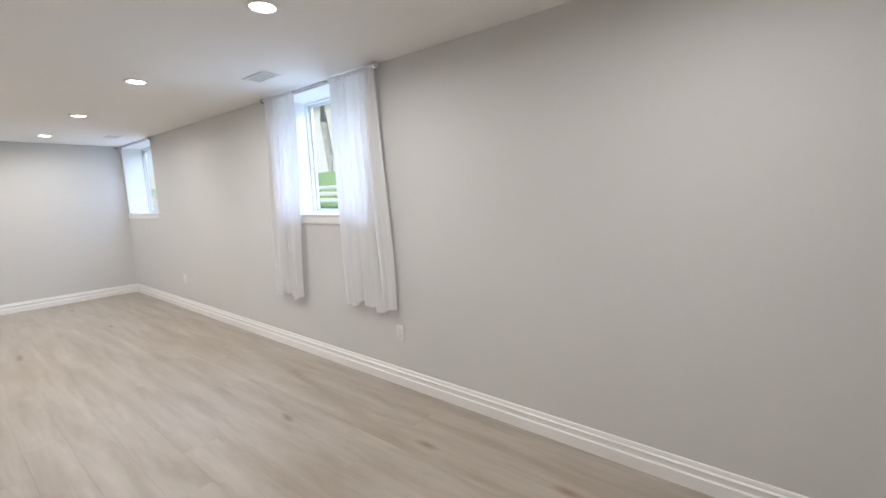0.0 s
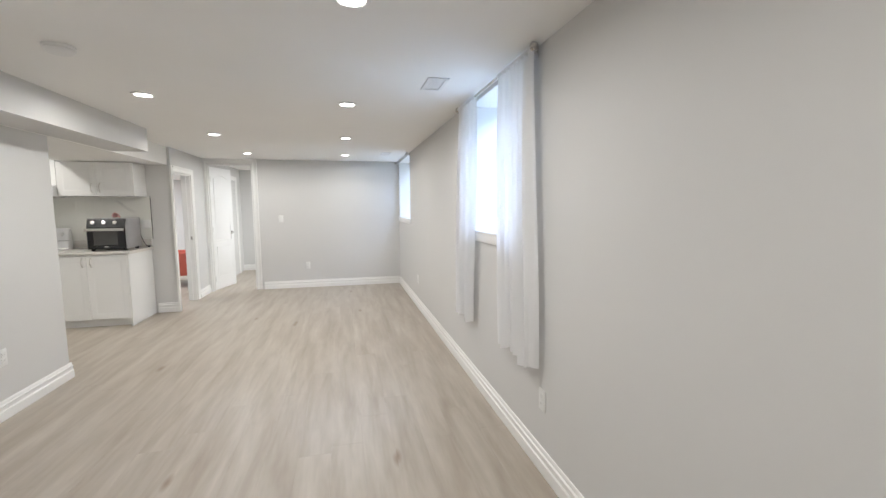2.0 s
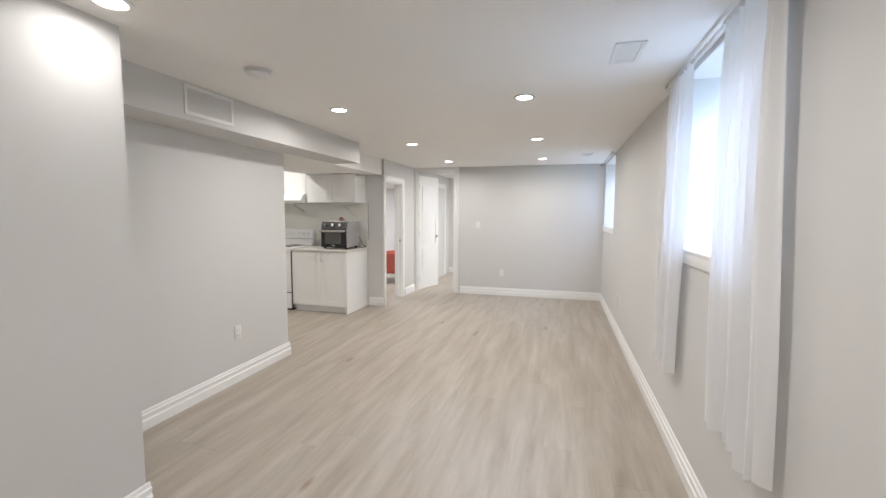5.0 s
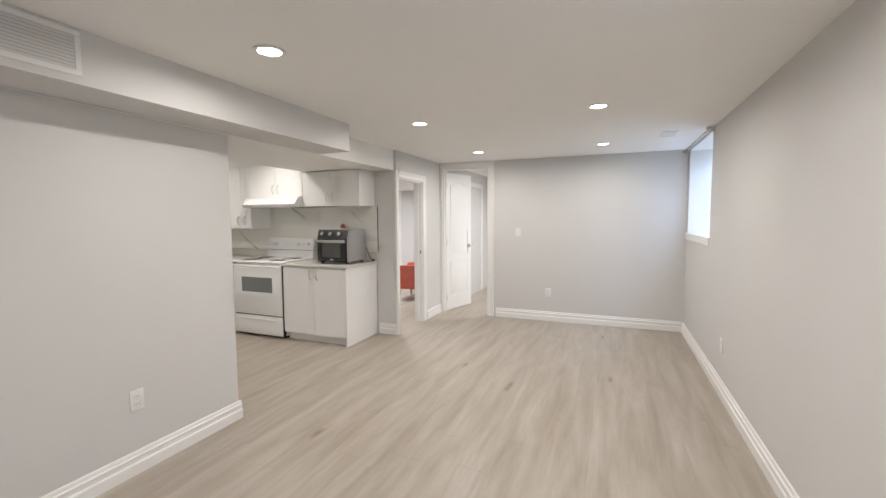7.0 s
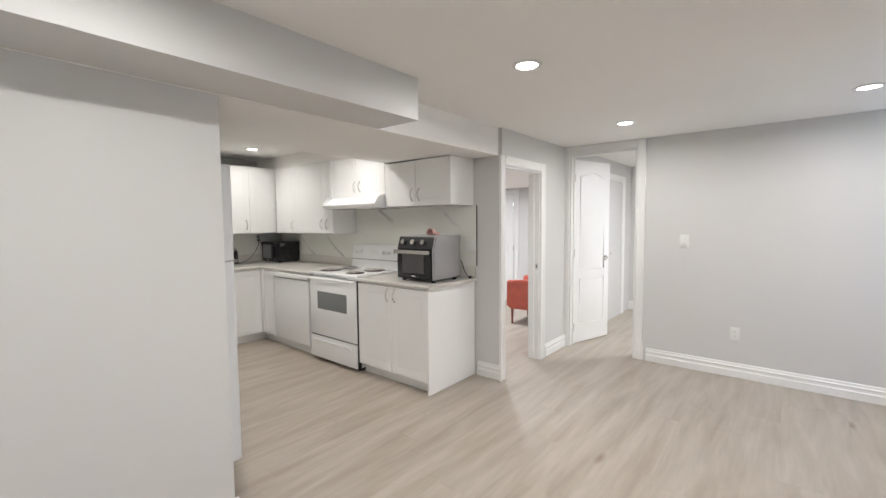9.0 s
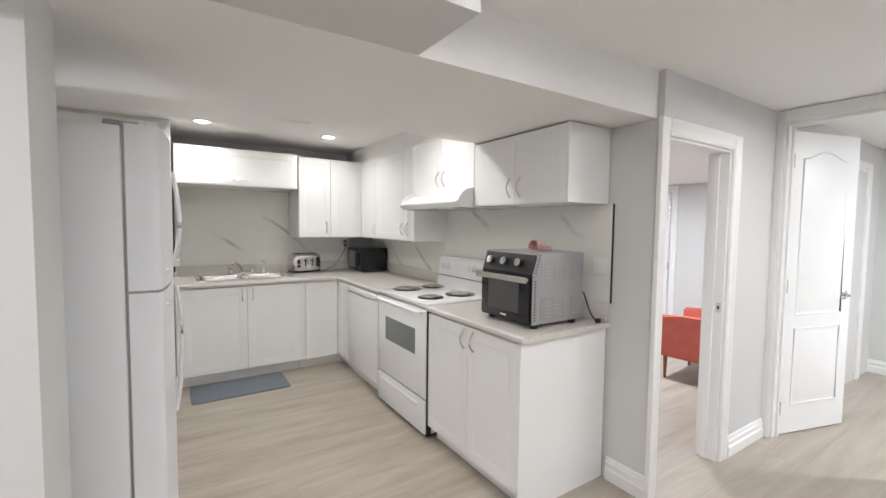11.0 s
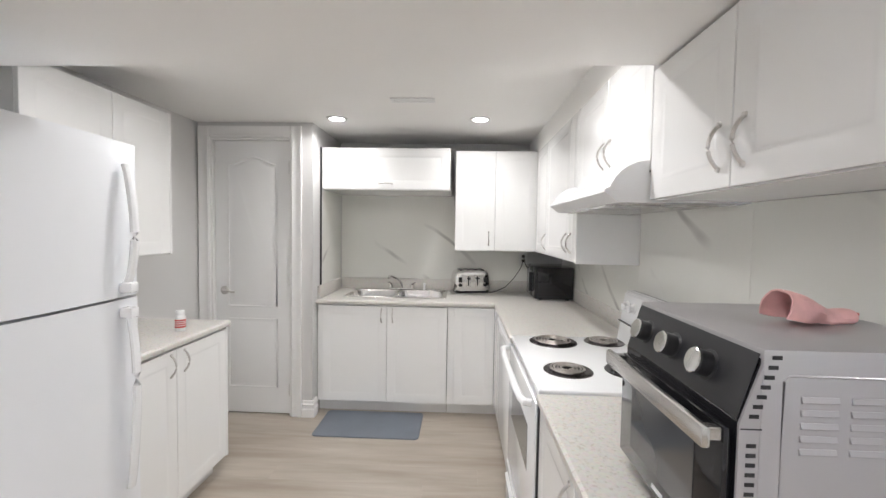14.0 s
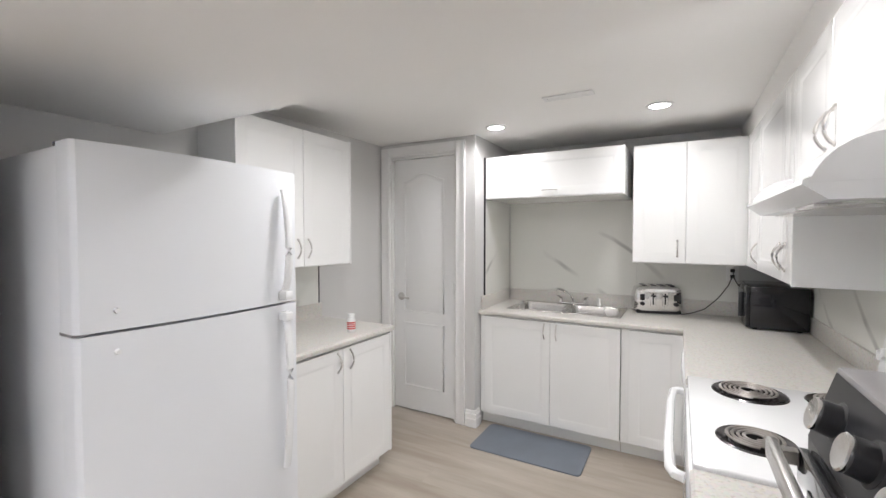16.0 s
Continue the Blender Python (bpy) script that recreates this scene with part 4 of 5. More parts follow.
for i in range(3):
    kx = 0.075 + i * 0.115
    m = Matrix.Translation((kx, 0.016, 0.337)) @ pose(0, 0, 0, 73)
    k = part("control_knob", lathe(bmesh.new(), [(0.027, 0), (0.027, 0.003), (0.0225, 0.005), (0.0215, 0.026), (0.0001, 0.0262)], m, 24), BLACK, to, "black control knob with chrome cap")
    part("knob_cap", lathe(bmesh.new(), [(0.0216, 0.0255), (0.0222, 0.0268), (0.0222, 0.0295), (0.020, 0.0312), (0.0001, 0.0315)], m, 24), CHROME, k, "chrome knob cap")
    for a in range(7):
        t = radians(-120 + 40 * a)
        u, v = 0.034 * math.sin(t), 0.034 * math.cos(t)
        bm = bmesh.new()
        cyl(bm, Matrix.Translation((kx + u, 0.0165 + v * 0.29, 0.337 + v * 0.95)) @ pose(0, 0, 0, 73), 0.0009, 0.0009, 0.0008, 6)
        part("dial_mark", bm, PLASTIC, fc)
# louvres stamped in the side
for r, zc in enumerate((0.322, 0.303, 0.284, 0.265, 0.246, 0.155, 0.136, 0.117, 0.098, 0.079, 0.06)):
    for c in range(4):
        y0 = 0.085 + c * 0.07
        part("louvre", extrude_profile(bmesh.new(), ((-0.001, -0.0045), (0.003, -0.0045), (0.0035, -0.003), (0.001, 0.0045), (-0.001, 0.0048)), (TW, y0, zc), (TW, y0 + 0.052, zc), (1, 0, 0), (0, 0, 1)), OVENCASE, to)
for i in range(24):
    z = TB + 0.02 + i * 0.0145
    if not 0.255 < z < 0.292:
        lean = max(0, z - 0.286) * 0.33
        part("side_slot", bx(TW - 0.001, TW + 0.0006, 0.011 + lean, 0.025 + lean, z, z + 0.006), BLACK, to)
for fx in (0.035, TW - 0.035):
    for fy in (0.05, TD - 0.05):
        bm = bmesh.new()
        cyl(bm, Matrix.Translation((fx, fy, 0.0003)), 0.019, 0.022, TB, 14)
        part("foot", bm, BLACK, to)

# crumpled pink cloth pouch on the oven
cl = thing("cloth", pose(-1.755, 6.25, CT + TT, 0, 0, 104) @ Matrix.Scale(0.92, 4), "crumpled coral pink cloth curled up on the toaster oven", "cloth")
bm = bmesh.new()
n, arc = 26, 12
rings = []
for i in range(n + 1):
    u = i / n
    x = -0.105 + 0.17 * u
    rad = 0.034 - 0.018 * u + 0.004 * math.sin(7 * u)
    ring = []
    for side in (1, -1):
        for k in range(arc)[::side]:
            a = radians(-35 + 250 * k / (arc - 1))
            r = rad * (1 + 0.16 * noise.noise(Vector((x * 26, math.cos(a) * 1.4, math.sin(a) * 1.4)))) - (0 if side > 0 else 0.003)
            ring.append(bm.verts.new((x + 0.012 * math.sin(a), r * math.cos(a) * (1.0 + 0.7 * u), max(0.0008 if side > 0 else 0.0016, r * math.sin(a) + rad * 0.55 + 0.018 * (1 - u) ** 2))))
    rings.append(ring)
for a, b in zip(rings, rings[1:]):
    for k in range(2 * arc):
        bm.faces.new((a[k], a[(k + 1) % (2 * arc)], b[(k + 1) % (2 * arc)], b[k]))
bm.faces.new(rings[0][::-1])
bm.faces.new(rings[-1])
part("fold", bm, PINK, cl)
bm = bmesh.new()
for i in range(4):
    tube(bm, [(0.04, 0.028, 0.014), (0.055 + 0.008 * i, 0.045 - 0.014 * i, 0.02), (0.075 + 0.006 * i, 0.05 - 0.02 * i, 0.008 + 0.003 * i)], 0.007, 6, 0.5)
part("ruffle", bm, REDP, cl, "darker red gathered end")

# unplugged lead of the toaster oven
cd = thing("power_cord", Matrix(), "black power cord with unplugged plug on the worktop", "cable")
part("lead", tube(bmesh.new(), [(-1.60, 6.392, 1.09), (-1.572, 6.402, 1.065), (-1.560, 6.412, 1.02), (-1.547, 6.422, 0.97), (-1.530, 6.43, 0.935), (-1.515, 6.435, 0.920), (-1.505, 6.437, 0.918)], 0.0042, 8), BLACK, cd)
part("plug", bx(-1.512, -1.486, 6.424, 6.452, CT + 0.0005, CT + 0.024, bevel=0.005), BLACK, cd)
for dz in (0.008, 0.016):
    part("prong", bx(-1.4865, -1.470, 6.434, 6.442, CT + dz, CT + dz + 0.0015), CHROME, cd)

# ---- microwave ----
mw = thing("microwave", pose(-4.775, 6.182, CT), "black countertop microwave in the worktop corner", "microwave")
part("case", bx(0, 0.425, 0.02, 0.308, 0.012, 0.268, bevel=0.004), GLOSS, mw)
part("door", bx(0.003, 0.315, 0.0, 0.0195, 0.014, 0.266, bevel=0.003), GLOSS, mw, "glossy black door")
part("window", bx(0.04, 0.265, -0.001, 0.0005, 0.05, 0.23), OVENGLASS, mw, "grey mesh window")
part("control_panel", bx(0.317, 0.422, 0.0, 0.0195, 0.014, 0.266, bevel=0.003), GLOSS, mw)
part("handle", bx(0.292, 0.308, -0.028, -0.001, 0.06, 0.22, bevel=0.004), BLACK, mw, "upright black handle")
part("badge", bx(0.135, 0.175, -0.0012, 0.0002, 0.026, 0.034), PLASTIC, mw)
for fx in (0.04, 0.385):
    for fy in (0.05, 0.27):
        part("foot", bx(fx - 0.012, fx + 0.012, fy - 0.012, fy + 0.012, 0.0003, 0.0125), BLACK, mw)

# ---- four-slice toaster ----
ts = thing("toaster", pose(-4.655, 5.69, CT, 0, 0, 104) @ Matrix.Diagonal((1.16, 1.08, 1.0, 1.0)), "polished steel four-slice toaster", "toaster")
bm = bmesh.new()
rings = []
for z, wx, wy in ((0.022, 0.140, 0.086), (0.05, 0.146, 0.089), (0.10, 0.147, 0.089), (0.15, 0.143, 0.087), (0.18, 0.136, 0.083), (0.197, 0.124, 0.075), (0.205, 0.106, 0.063), (0.2075, 0.08, 0.05)):
    rings.append([bm.verts.new((wx * math.copysign(abs(math.cos(a)) ** 0.42, math.cos(a)), 0.085 + wy * math.copysign(abs(math.sin(a)) ** 0.42, math.sin(a)), z)) for a in (6.28318 * k / 48 for k in range(48))])
for a, b in zip(rings, rings[1:]):
    for k in range(48):
        bm.faces.new((a[k], a[(k + 1) % 48], b[(k + 1) % 48], b[k]))
bm.faces.new(rings[0][::-1])
bm.faces.new(rings[-1])
part("shell", bm, CHROME, ts, "rounded polished steel shell")
part("base", bx(-0.13, 0.13, 0.004, 0.166, 0.0005, 0.03, bevel=0.006), BLACK, ts)
for sx in (-0.035, 0.035):
    s = part("lever_track", bx(sx - 0.016, sx + 0.016, -0.008, 0.004, 0.06, 0.165, bevel=0.002, seg=1), CHROME, ts, "bright steel lever plate")
    part("lever_groove", bx(sx - 0.004, sx + 0.004, -0.0088, -0.007, 0.07, 0.155), BLACK, s)
    part("lever", bx(sx - 0.013, sx + 0.013, -0.028, -0.008, 0.128, 0.14, bevel=0.003), BLACK, s)
for sx in (-0.098, 0.098):
    bm = bmesh.new()
    cyl(bm, Matrix.Translation((sx, -0.001, 0.075)) @ pose(0, 0, 0, 90), 0.015, 0.014, 0.012, 18)
    part("browning_dial", bm, BLACK, ts)
    part("button_plate", bx(sx - 0.013, sx + 0.013, -0.0062, 0.004, 0.10, 0.145, bevel=0.002, seg=1), BLACK, ts)
for i in range(4):
    x0 = -0.096 + i * 0.054
    part("slot", bx(x0, x0 + 0.03, 0.025, 0.145, 0.2055, 0.2085), BLACK, ts, "dark bread slot")


def wall_plate(m, kind, group="wall plates"):
    """A white duplex outlet or rocker switch on a wall that faces local -y."""
    root = thing("outlet" if kind == "outlet" else "light_switch", m, "white duplex wall outlet" if kind == "outlet" else "white rocker light switch", "outlet" if kind == "outlet" else "switch", group)
    tagged(root, "white plastic duplex outlet on the wall" if kind == "outlet" else "white plastic rocker switch on the wall")
    part("plate", bx(-0.037, 0.037, -0.006, -0.0005, -0.059, 0.059, bevel=0.003), PLASTIC, root)
    if kind == "outlet":
        for z in (-0.021, 0.021):
            s = part("socket", bx(-0.017, 0.017, -0.0085, -0.0055, z - 0.0155, z + 0.0155, bevel=0.002, seg=1), PLASTIC, root)
            for sx in (-0.007, 0.007):
                part("slot", bx(sx - 0.0015, sx + 0.0015, -0.0088, -0.008, z - 0.004, z + 0.006), GREY, s)
    else:
        part("rocker", bx(-0.016, 0.016, -0.0095, -0.0055, -0.032, 0.032, bevel=0.002, seg=1), PLASTIC, root)
    return root


wall_plate(pose(EX, 2.116, 0.39, 0, 0, -90), "outlet")
wall_plate(pose(EX, 5.92, 0.40, 0, 0, -90), "outlet")
wall_plate(pose(0.38, BY, 0.392), "outlet")
wall_plate(pose(-0.04, BY, 1.218), "switch")
wall_plate(pose(-1.26, 3.525, 0.415, 0, 0, 90), "outlet")
wall_plate(pose(-0.545, 1.482, 0.415, 0, 0, 90), "outlet")
o = wall_plate(pose(-4.8175, 6.15, 1.215, 0, 0, 90), "outlet")
# four-gang blank plate on the splashback
root = thing("outlet", pose(-1.537, 6.5068, 1.205), "white double-gang outlet plate on the splashback", "outlet", "wall plates")
part("plate", bx(-0.058, 0.058, -0.006, -0.0003, -0.058, 0.058, bevel=0.003), PLASTIC, root)
for sx in (-0.024, 0.024):
    part("socket", bx(sx - 0.017, sx + 0.017, -0.0085, -0.0055, -0.033, 0.033, bevel=0.002, seg=1), PLASTIC, root)
for dz, pts in ((0.021, [(-4.795, 6.15, 1.236), (-4.77, 6.15, 1.23), (-4.765, 6.16, 1.18), (-4.775, 6.19, 1.12), (-4.79, 6.215, 1.07)]),
                (-0.021, [(-4.795, 6.15, 1.194), (-4.765, 6.145, 1.19), (-4.74, 6.12, 1.13), (-4.72, 6.06, 1.04), (-4.70, 5.98, 0.96), (-4.69, 5.90, 0.925), (-4.69, 5.85, 0.912), (-4.69, 5.825, 0.912)])):
    c = thing("power_cord", Matrix(), "thin black appliance cord plugged into the wall", "cable")
    part("lead", tube(bmesh.new(), pts, 0.0035, 8), BLACK, c)
    part("plug", bx(-4.81, -4.785, 6.137, 6.163, 1.215 + dz - 0.012, 1.215 + dz + 0.012, bevel=0.004), BLACK, c)

# ---- small kitchen things ----
bo = thing("pill_bottle", Matrix.Translation((-3.10, 4.088, CT)), "white plastic pill bottle with red label", "bottle")
part("body", lathe(bmesh.new(), [(0.024, 0.0005), (0.0255, 0.003), (0.0255, 0.072), (0.02, 0.08), (0.018, 0.084)], Matrix()), PLASTIC, bo)
part("label", lathe(bmesh.new(), [(0.0258, 0.018), (0.0262, 0.0185), (0.0262, 0.062), (0.0258, 0.0625)], Matrix()), REDP, bo, "red printed label with pale bars")
for z in (0.028, 0.04, 0.05):
    part("label_bar", lathe(bmesh.new(), [(0.0263, z), (0.0265, z + 0.0005), (0.0265, z + 0.003), (0.0263, z + 0.0035)], Matrix(), 28), PLASTIC, bo)
part("cap", lathe(bmesh.new(), [(0.0215, 0.085), (0.0215, 0.106), (0.0195, 0.109), (0.0001, 0.1095)], Matrix()), PLASTIC, bo)

bm = bmesh.new()
lo, hi, hi2 = [], [], []
for cx, cy, a0 in ((-3.82, 5.27, 0), (-4.17, 5.27, 90), (-4.17, 4.58, 180), (-3.82, 4.58, 270)):
    for i in range(6):
        a = radians(a0 + 18 * i)
        for lst, r, z in ((lo, 0.035, 0.001), (hi, 0.033, 0.009), (hi2, 0.012, 0.0125)):
            lst.append(bm.verts.new((cx + r * math.cos(a), cy + r * math.sin(a), z)))
for a, b in ((lo, hi), (hi, hi2)):
    for i in range(len(a)):
        bm.faces.new((a[i], a[(i + 1) % len(a)], b[(i + 1) % len(a)], b[i]))
bm.faces.new(lo[::-1])
bm.faces.new(hi2)
tagged(part("floor_mat", bm, MATGREY), "slate grey rubber anti-fatigue mat on the floor", "mat")

# ---- ceiling fittings ----
pot = thing("potlight", Matrix.Translation(LAMPS[0]), "slim round white recessed potlight, switched on", "ceiling light", "potlights")
part("trim_ring", lathe(bmesh.new(), [(0.056, -0.0005), (0.076, -0.0005), (0.075, -0.006), (0.058, -0.0085), (0.054, -0.004)], Matrix(), 36), PLASTIC, pot)
part("lens", lathe(bmesh.new(), [(0.055, -0.001), (0.054, -0.0045), (0.0001, -0.006)], Matrix(), 32), LENS, pot, "glowing frosted lens")
for place in LAMPS[1:]:
    copy_thing(pot, Matrix.Translation(place))

sm = thing("smoke_detector", Matrix.Translation((-0.348, 2.74, CE)), "round white smoke detector on the ceiling", "smoke detector")
part("base", lathe(bmesh.new(), [(0.07, -0.0005), (0.07, -0.010), (0.066, -0.012)], Matrix(), 36), PLASTIC, sm)
part("cover", lathe(bmesh.new(), [(0.064, -0.012), (0.064, -0.022), (0.052, -0.034), (0.02, -0.037), (0.0001, -0.037)], Matrix(), 36), PLASTIC, sm)


def register(m, w, h, slats, label, group="air registers", gap=GREY, blade=PLASTIC):
    """A louvred air register, its face towards local -z."""
    root = thing("air_register", m, label, "air vent", group)
    bm = bmesh.new()
    b = 0.022
    for x0, x1, y0, y1 in ((-w / 2, w / 2, -h / 2, -h / 2 + b), (-w / 2, w / 2, h / 2 - b, h / 2), (-w / 2, -w / 2 + b, -h / 2 + b, h / 2 - b), (w / 2 - b, w / 2, -h / 2 + b, h / 2 - b)):
        box(bm, x0, x1, y0, y1, -0.007, -0.0005, bevel=0.0015, seg=1)
    part("frame", bm, PLASTIC, root)
    # no duct behind: the plate's colour sets how shaded the opening looks
    part("backing", bx(-w / 2 + b, w / 2 - b, -h / 2 + b, h / 2 - b, -0.0012, -0.0004), gap, root, "flat plate in place of the shaded duct")
    for i in range(slats):
        y = -h / 2 + b + (h - 2 * b) * (i + 0.5) / slats
        t = (h - 2 * b) / slats
        part("slat", extrude_profile(bmesh.new(), ((-t * 0.46, -0.0022), (t * 0.42, -0.0042), (t * 0.46, -0.0034), (-t * 0.42, -0.0014)), (-w / 2 + b, y, 0), (w / 2 - b, y, 0), (0, 1, 0), (0, 0, 1)), blade, root)
    return root


register(Matrix.Translation((1.63, 2.985, CE)) @ pose(0, 0, 0, 0, 0, 90), 0.28, 0.14, 7, "white steel ceiling air register", gap=PLASTIC)
register(Matrix.Translation((1.67, 6.72, CE)) @ pose(0, 0, 0, 0, 0, 90), 0.28, 0.14, 7, "white steel ceiling air register", gap=PLASTIC)
register(Matrix.Translation((-3.53, 5.27, KC)) @ pose(0, 0, 0, 0, 0, 90), 0.27, 0.08, 4, "slim white ceiling air register in the kitchen", gap=PLASTIC)
register(Matrix.Translation((-0.92, 2.978, 2.118)) @ pose(0, 0, 0, -90, 0, 90), 0.405, 0.185, 10, "white return-air grille on the soffit side", gap=GREY, blade=WALL)


# ---- windows ----
def window(name, y0, y1, label):
    root = thing(name, Matrix(), label, "window")
    tagged(root, kind="structure")
    z0, z1 = WZ
    X0, X1 = EX + 0.255, EX + 0.315
    f = 0.022
    for a, b, c, d in ((y0, y1, z0, z0 + f), (y0, y1, z1 - f, z1), (y0, y0 + f, z0 + f, z1 - f), (y1 - f, y1, z0 + f, z1 - f)):
        part("window_frame", bx(X0, X1, a + 0.0005, b - 0.0005, c + 0.0005, d - 0.0005, bevel=0.004), PLASTIC, root)
    mid = (y0 + y1) / 2
    for s, (a, b, xo) in enumerate(((y0 + f, mid + 0.02, 0.004), (mid - 0.02, y1 - f, 0.032))):
        sash = part("sash", bmesh_frame(X0 + xo, X0 + xo + 0.024, a, b, z0 + f, z1 - f, 0.02), PLASTIC, root)
        pane = part("pane", bx(X0 + xo + 0.009, X0 + xo + 0.014, a + 0.019, b - 0.019, z0 + f + 0.019, z1 - f - 0.019), PANE, sash, "clear window glass")
        pane.visible_shadow = False
    part("latch", bx(X0 - 0.012, X0 + 0.004, mid - 0.012, mid + 0.012, z0 + f + 0.03, z0 + f + 0.09, bevel=0.003), BLACK, root, "small dark latch")
    part("window_sill", bx(EX - 0.022, X0, y0 - 0.045, y1 + 0.045, z0 - 0.004, z0 + 0.014, bevel=0.004), TRIM, root)
    part("apron", bx(EX - 0.014, EX - 0.0005, y0 - 0.03, y1 + 0.03, z0 - 0.065, z0 - 0.0045, bevel=0.003), TRIM, root)
    for a, b in ((y0, y0 + 0.006), (y1 - 0.006, y1)):
        part("reveal", bx(EX + 0.001, X0, a + 0.0003, b - 0.0003, z0 + 0.0145, z1 - 0.007), TRIM, root)
    part("reveal", bx(EX + 0.001, X0, y0, y1, z1 - 0.006, z1 - 0.0005), TRIM, root)


def bmesh_frame(x0, x1, y0, y1, z0, z1, f):
    bm = bmesh.new()
    for a, b, c, d in ((y0, y1, z0, z0 + f), (y0, y1, z1 - f, z1), (y0, y0 + f, z0 + f, z1 - f), (y1 - f, y1, z0 + f, z1 - f)):
        box(bm, x0, x1, a, b, c, d)
    return bm


window("window_1", *W1, "white vinyl basement slider window in a deep reveal")
window("window_2", *W2, "white vinyl basement slider window in a deep reveal")


def rod(y0, y1, label):
    root = thing("curtain_rod", Matrix(), label, "curtain rod", "curtain rods")
    part("pole", tube(bmesh.new(), [(EX - 0.055, y0, 2.196), (EX - 0.055, y1, 2.196)], 0.008, 12), NICKEL, root)
    for y, s in ((y0, -1), (y1, 1)):
        part("finial", lathe(bmesh.new(), [(0.008, 0), (0.012, 0.004), (0.02, 0.012), (0.023, 0.024), (0.018, 0.037), (0.0001, 0.043)], Matrix.Translation((EX - 0.055, y, 2.196)) @ pose(0, 0, 0, -90 * s), 18), NICKEL, root)
        b = part("bracket", tube(bmesh.new(), [(EX - 0.002, y - s * 0.05, 2.196), (EX - 0.05, y - s * 0.05, 2.196)], 0.006, 8), NICKEL, root)
        part("bracket_plate", bx(EX - 0.006, EX - 0.0005, y - s * 0.05 - 0.012, y - s * 0.05 + 0.012, 2.170, 2.215), NICKEL, b)


rod(2.19, 3.56, "slim brushed nickel curtain rod above the window")
rod(6.48, 7.82, "slim brushed nickel curtain rod above the window")


def curtain(ya, yb, wa, wb, za, zb, seed, folds, label):
    """A sheer panel hung from the rod: spans ya..yb at the top, wa..wb at the hem."""
    rnd = random.Random(seed)
    ph = [rnd.uniform(0, 6.28) for _ in range(4)]
    bm = bmesh.new()
    nu, nv = folds * 10, 26
    grid = []
    for j in range(nv + 1):
        v = j / nv
        row = []
        for i in range(nu + 1):
            u = i / nu
            ease = v * v * (3 - 2 * v) * 0.6 + 0.4 * v
            y = ya + (yb - ya) * u + (wa + (wb - wa) * u - ya - (yb - ya) * u) * ease
            amp = 0.010 + 0.013 * min(1, v * 3)
            x = EX - 0.055 + amp * (math.sin(6.28318 * folds * u + ph[0] + 0.6 * math.sin(3 * v + ph[1])) + 0.35 * math.sin(6.28318 * folds * 1.7 * u + ph[2] + 2 * v))
            hem = 0.022 * math.sin(9 * u + ph[3]) + 0.012 * math.sin(23 * u)
            z = za + (zb + hem * v - za) * v
            if j == 0:
                x = EX - 0.055 + 0.012 * math.sin(6.28318 * folds * u + ph[0])
            y += 0.008 * math.sin(7 * v + 12 * u + ph[2]) * v
            row.append(bm.verts.new((x, y, z)))
        grid.append(row)
    for a, b in zip(grid, grid[1:]):
        for i in range(nu):
            bm.faces.new((a[i], a[i + 1], b[i + 1], b[i]))
    root = thing("curtain", Matrix(), label, "curtain", "sheer curtains")
    part("panel", bm, SHEER, root)
    sleeve = [(EX - 0.055, ya + (yb - ya) * k / 12, 2.197 + 0.002 * math.sin(k * 2.1)) for k in range(13)]
    part("rod_pocket", tube(bmesh.new(), sleeve, 0.013, 10), SHEER, root)
    return root


curtain(3.57, 3.13, 3.62, 3.22, 2.206, 0.52, 3, 7, "sheer white voile curtain panel hanging from the rod")
curtain(2.66, 2.185, 2.62, 2.10, 2.206, 0.56, 8, 8, "sheer white voile curtain panel hanging from the rod")

# ---- bedroom beyond the doorway ----
ch = thing("armchair", pose(-1.985, 8.73, 0, 0, 0, -84), "coral red upholstered tub armchair with tapered wooden legs", "armchair")
CW = 0.66
part("seat", bx(-CW / 2 + 0.07, CW / 2 - 0.07, -0.30, 0.24, 0.25, 0.44, bevel=0.035, seg=3), REDCLOTH, ch)
part("base", bx(-CW / 2 + 0.02, CW / 2 - 0.02, -0.29, 0.28, 0.21, 0.27, bevel=0.015), REDCLOTH, ch)
part("backrest", bx(-CW / 2 + 0.015, CW / 2 - 0.015, 0.235, 0.325, 0.23, 0.66, bevel=0.03, seg=3), REDCLOTH, ch)
for s in (-1, 1):
    bm = bmesh.new()
    extrude_profile(bm, ((-0.32, 0.235), (-0.32, 0.605), (-0.1, 0.62), (0.24, 0.635), (0.24, 0.235)), (s * (CW / 2 - 0.075), 0, 0), (s * CW / 2, 0, 0), (0, 1, 0), (0, 0, 1))
    bmesh.ops.bevel(bm, geom=list(bm.edges), offset=0.018, segments=3, affect="EDGES")
    part("armrest", bm, REDCLOTH, ch)
WOOD = surface("reddish_wood", (0.20, 0.06, 0.035), 0.4, var=0.15, scale=10, stretch=(1, 1, 0.1))
for sx in (-1, 1):
    for sy in (-0.25, 0.25):
        bm = bmesh.new()
        cyl(bm, Matrix.Translation((sx * 0.285, sy, 0.001)), 0.012, 0.02, 0.21, 12)
        part("leg", bm, WOOD, ch, "tapered reddish wooden leg")

c = casing("door_casing", pose(-3.762, 9.9, 0), 0.75, 1.895)
panel_door("door_4", pose(-3.757, 9.862, 0), 0.74, 1.885, "closed white moulded door in the far bedroom wall", hinge_left=False)

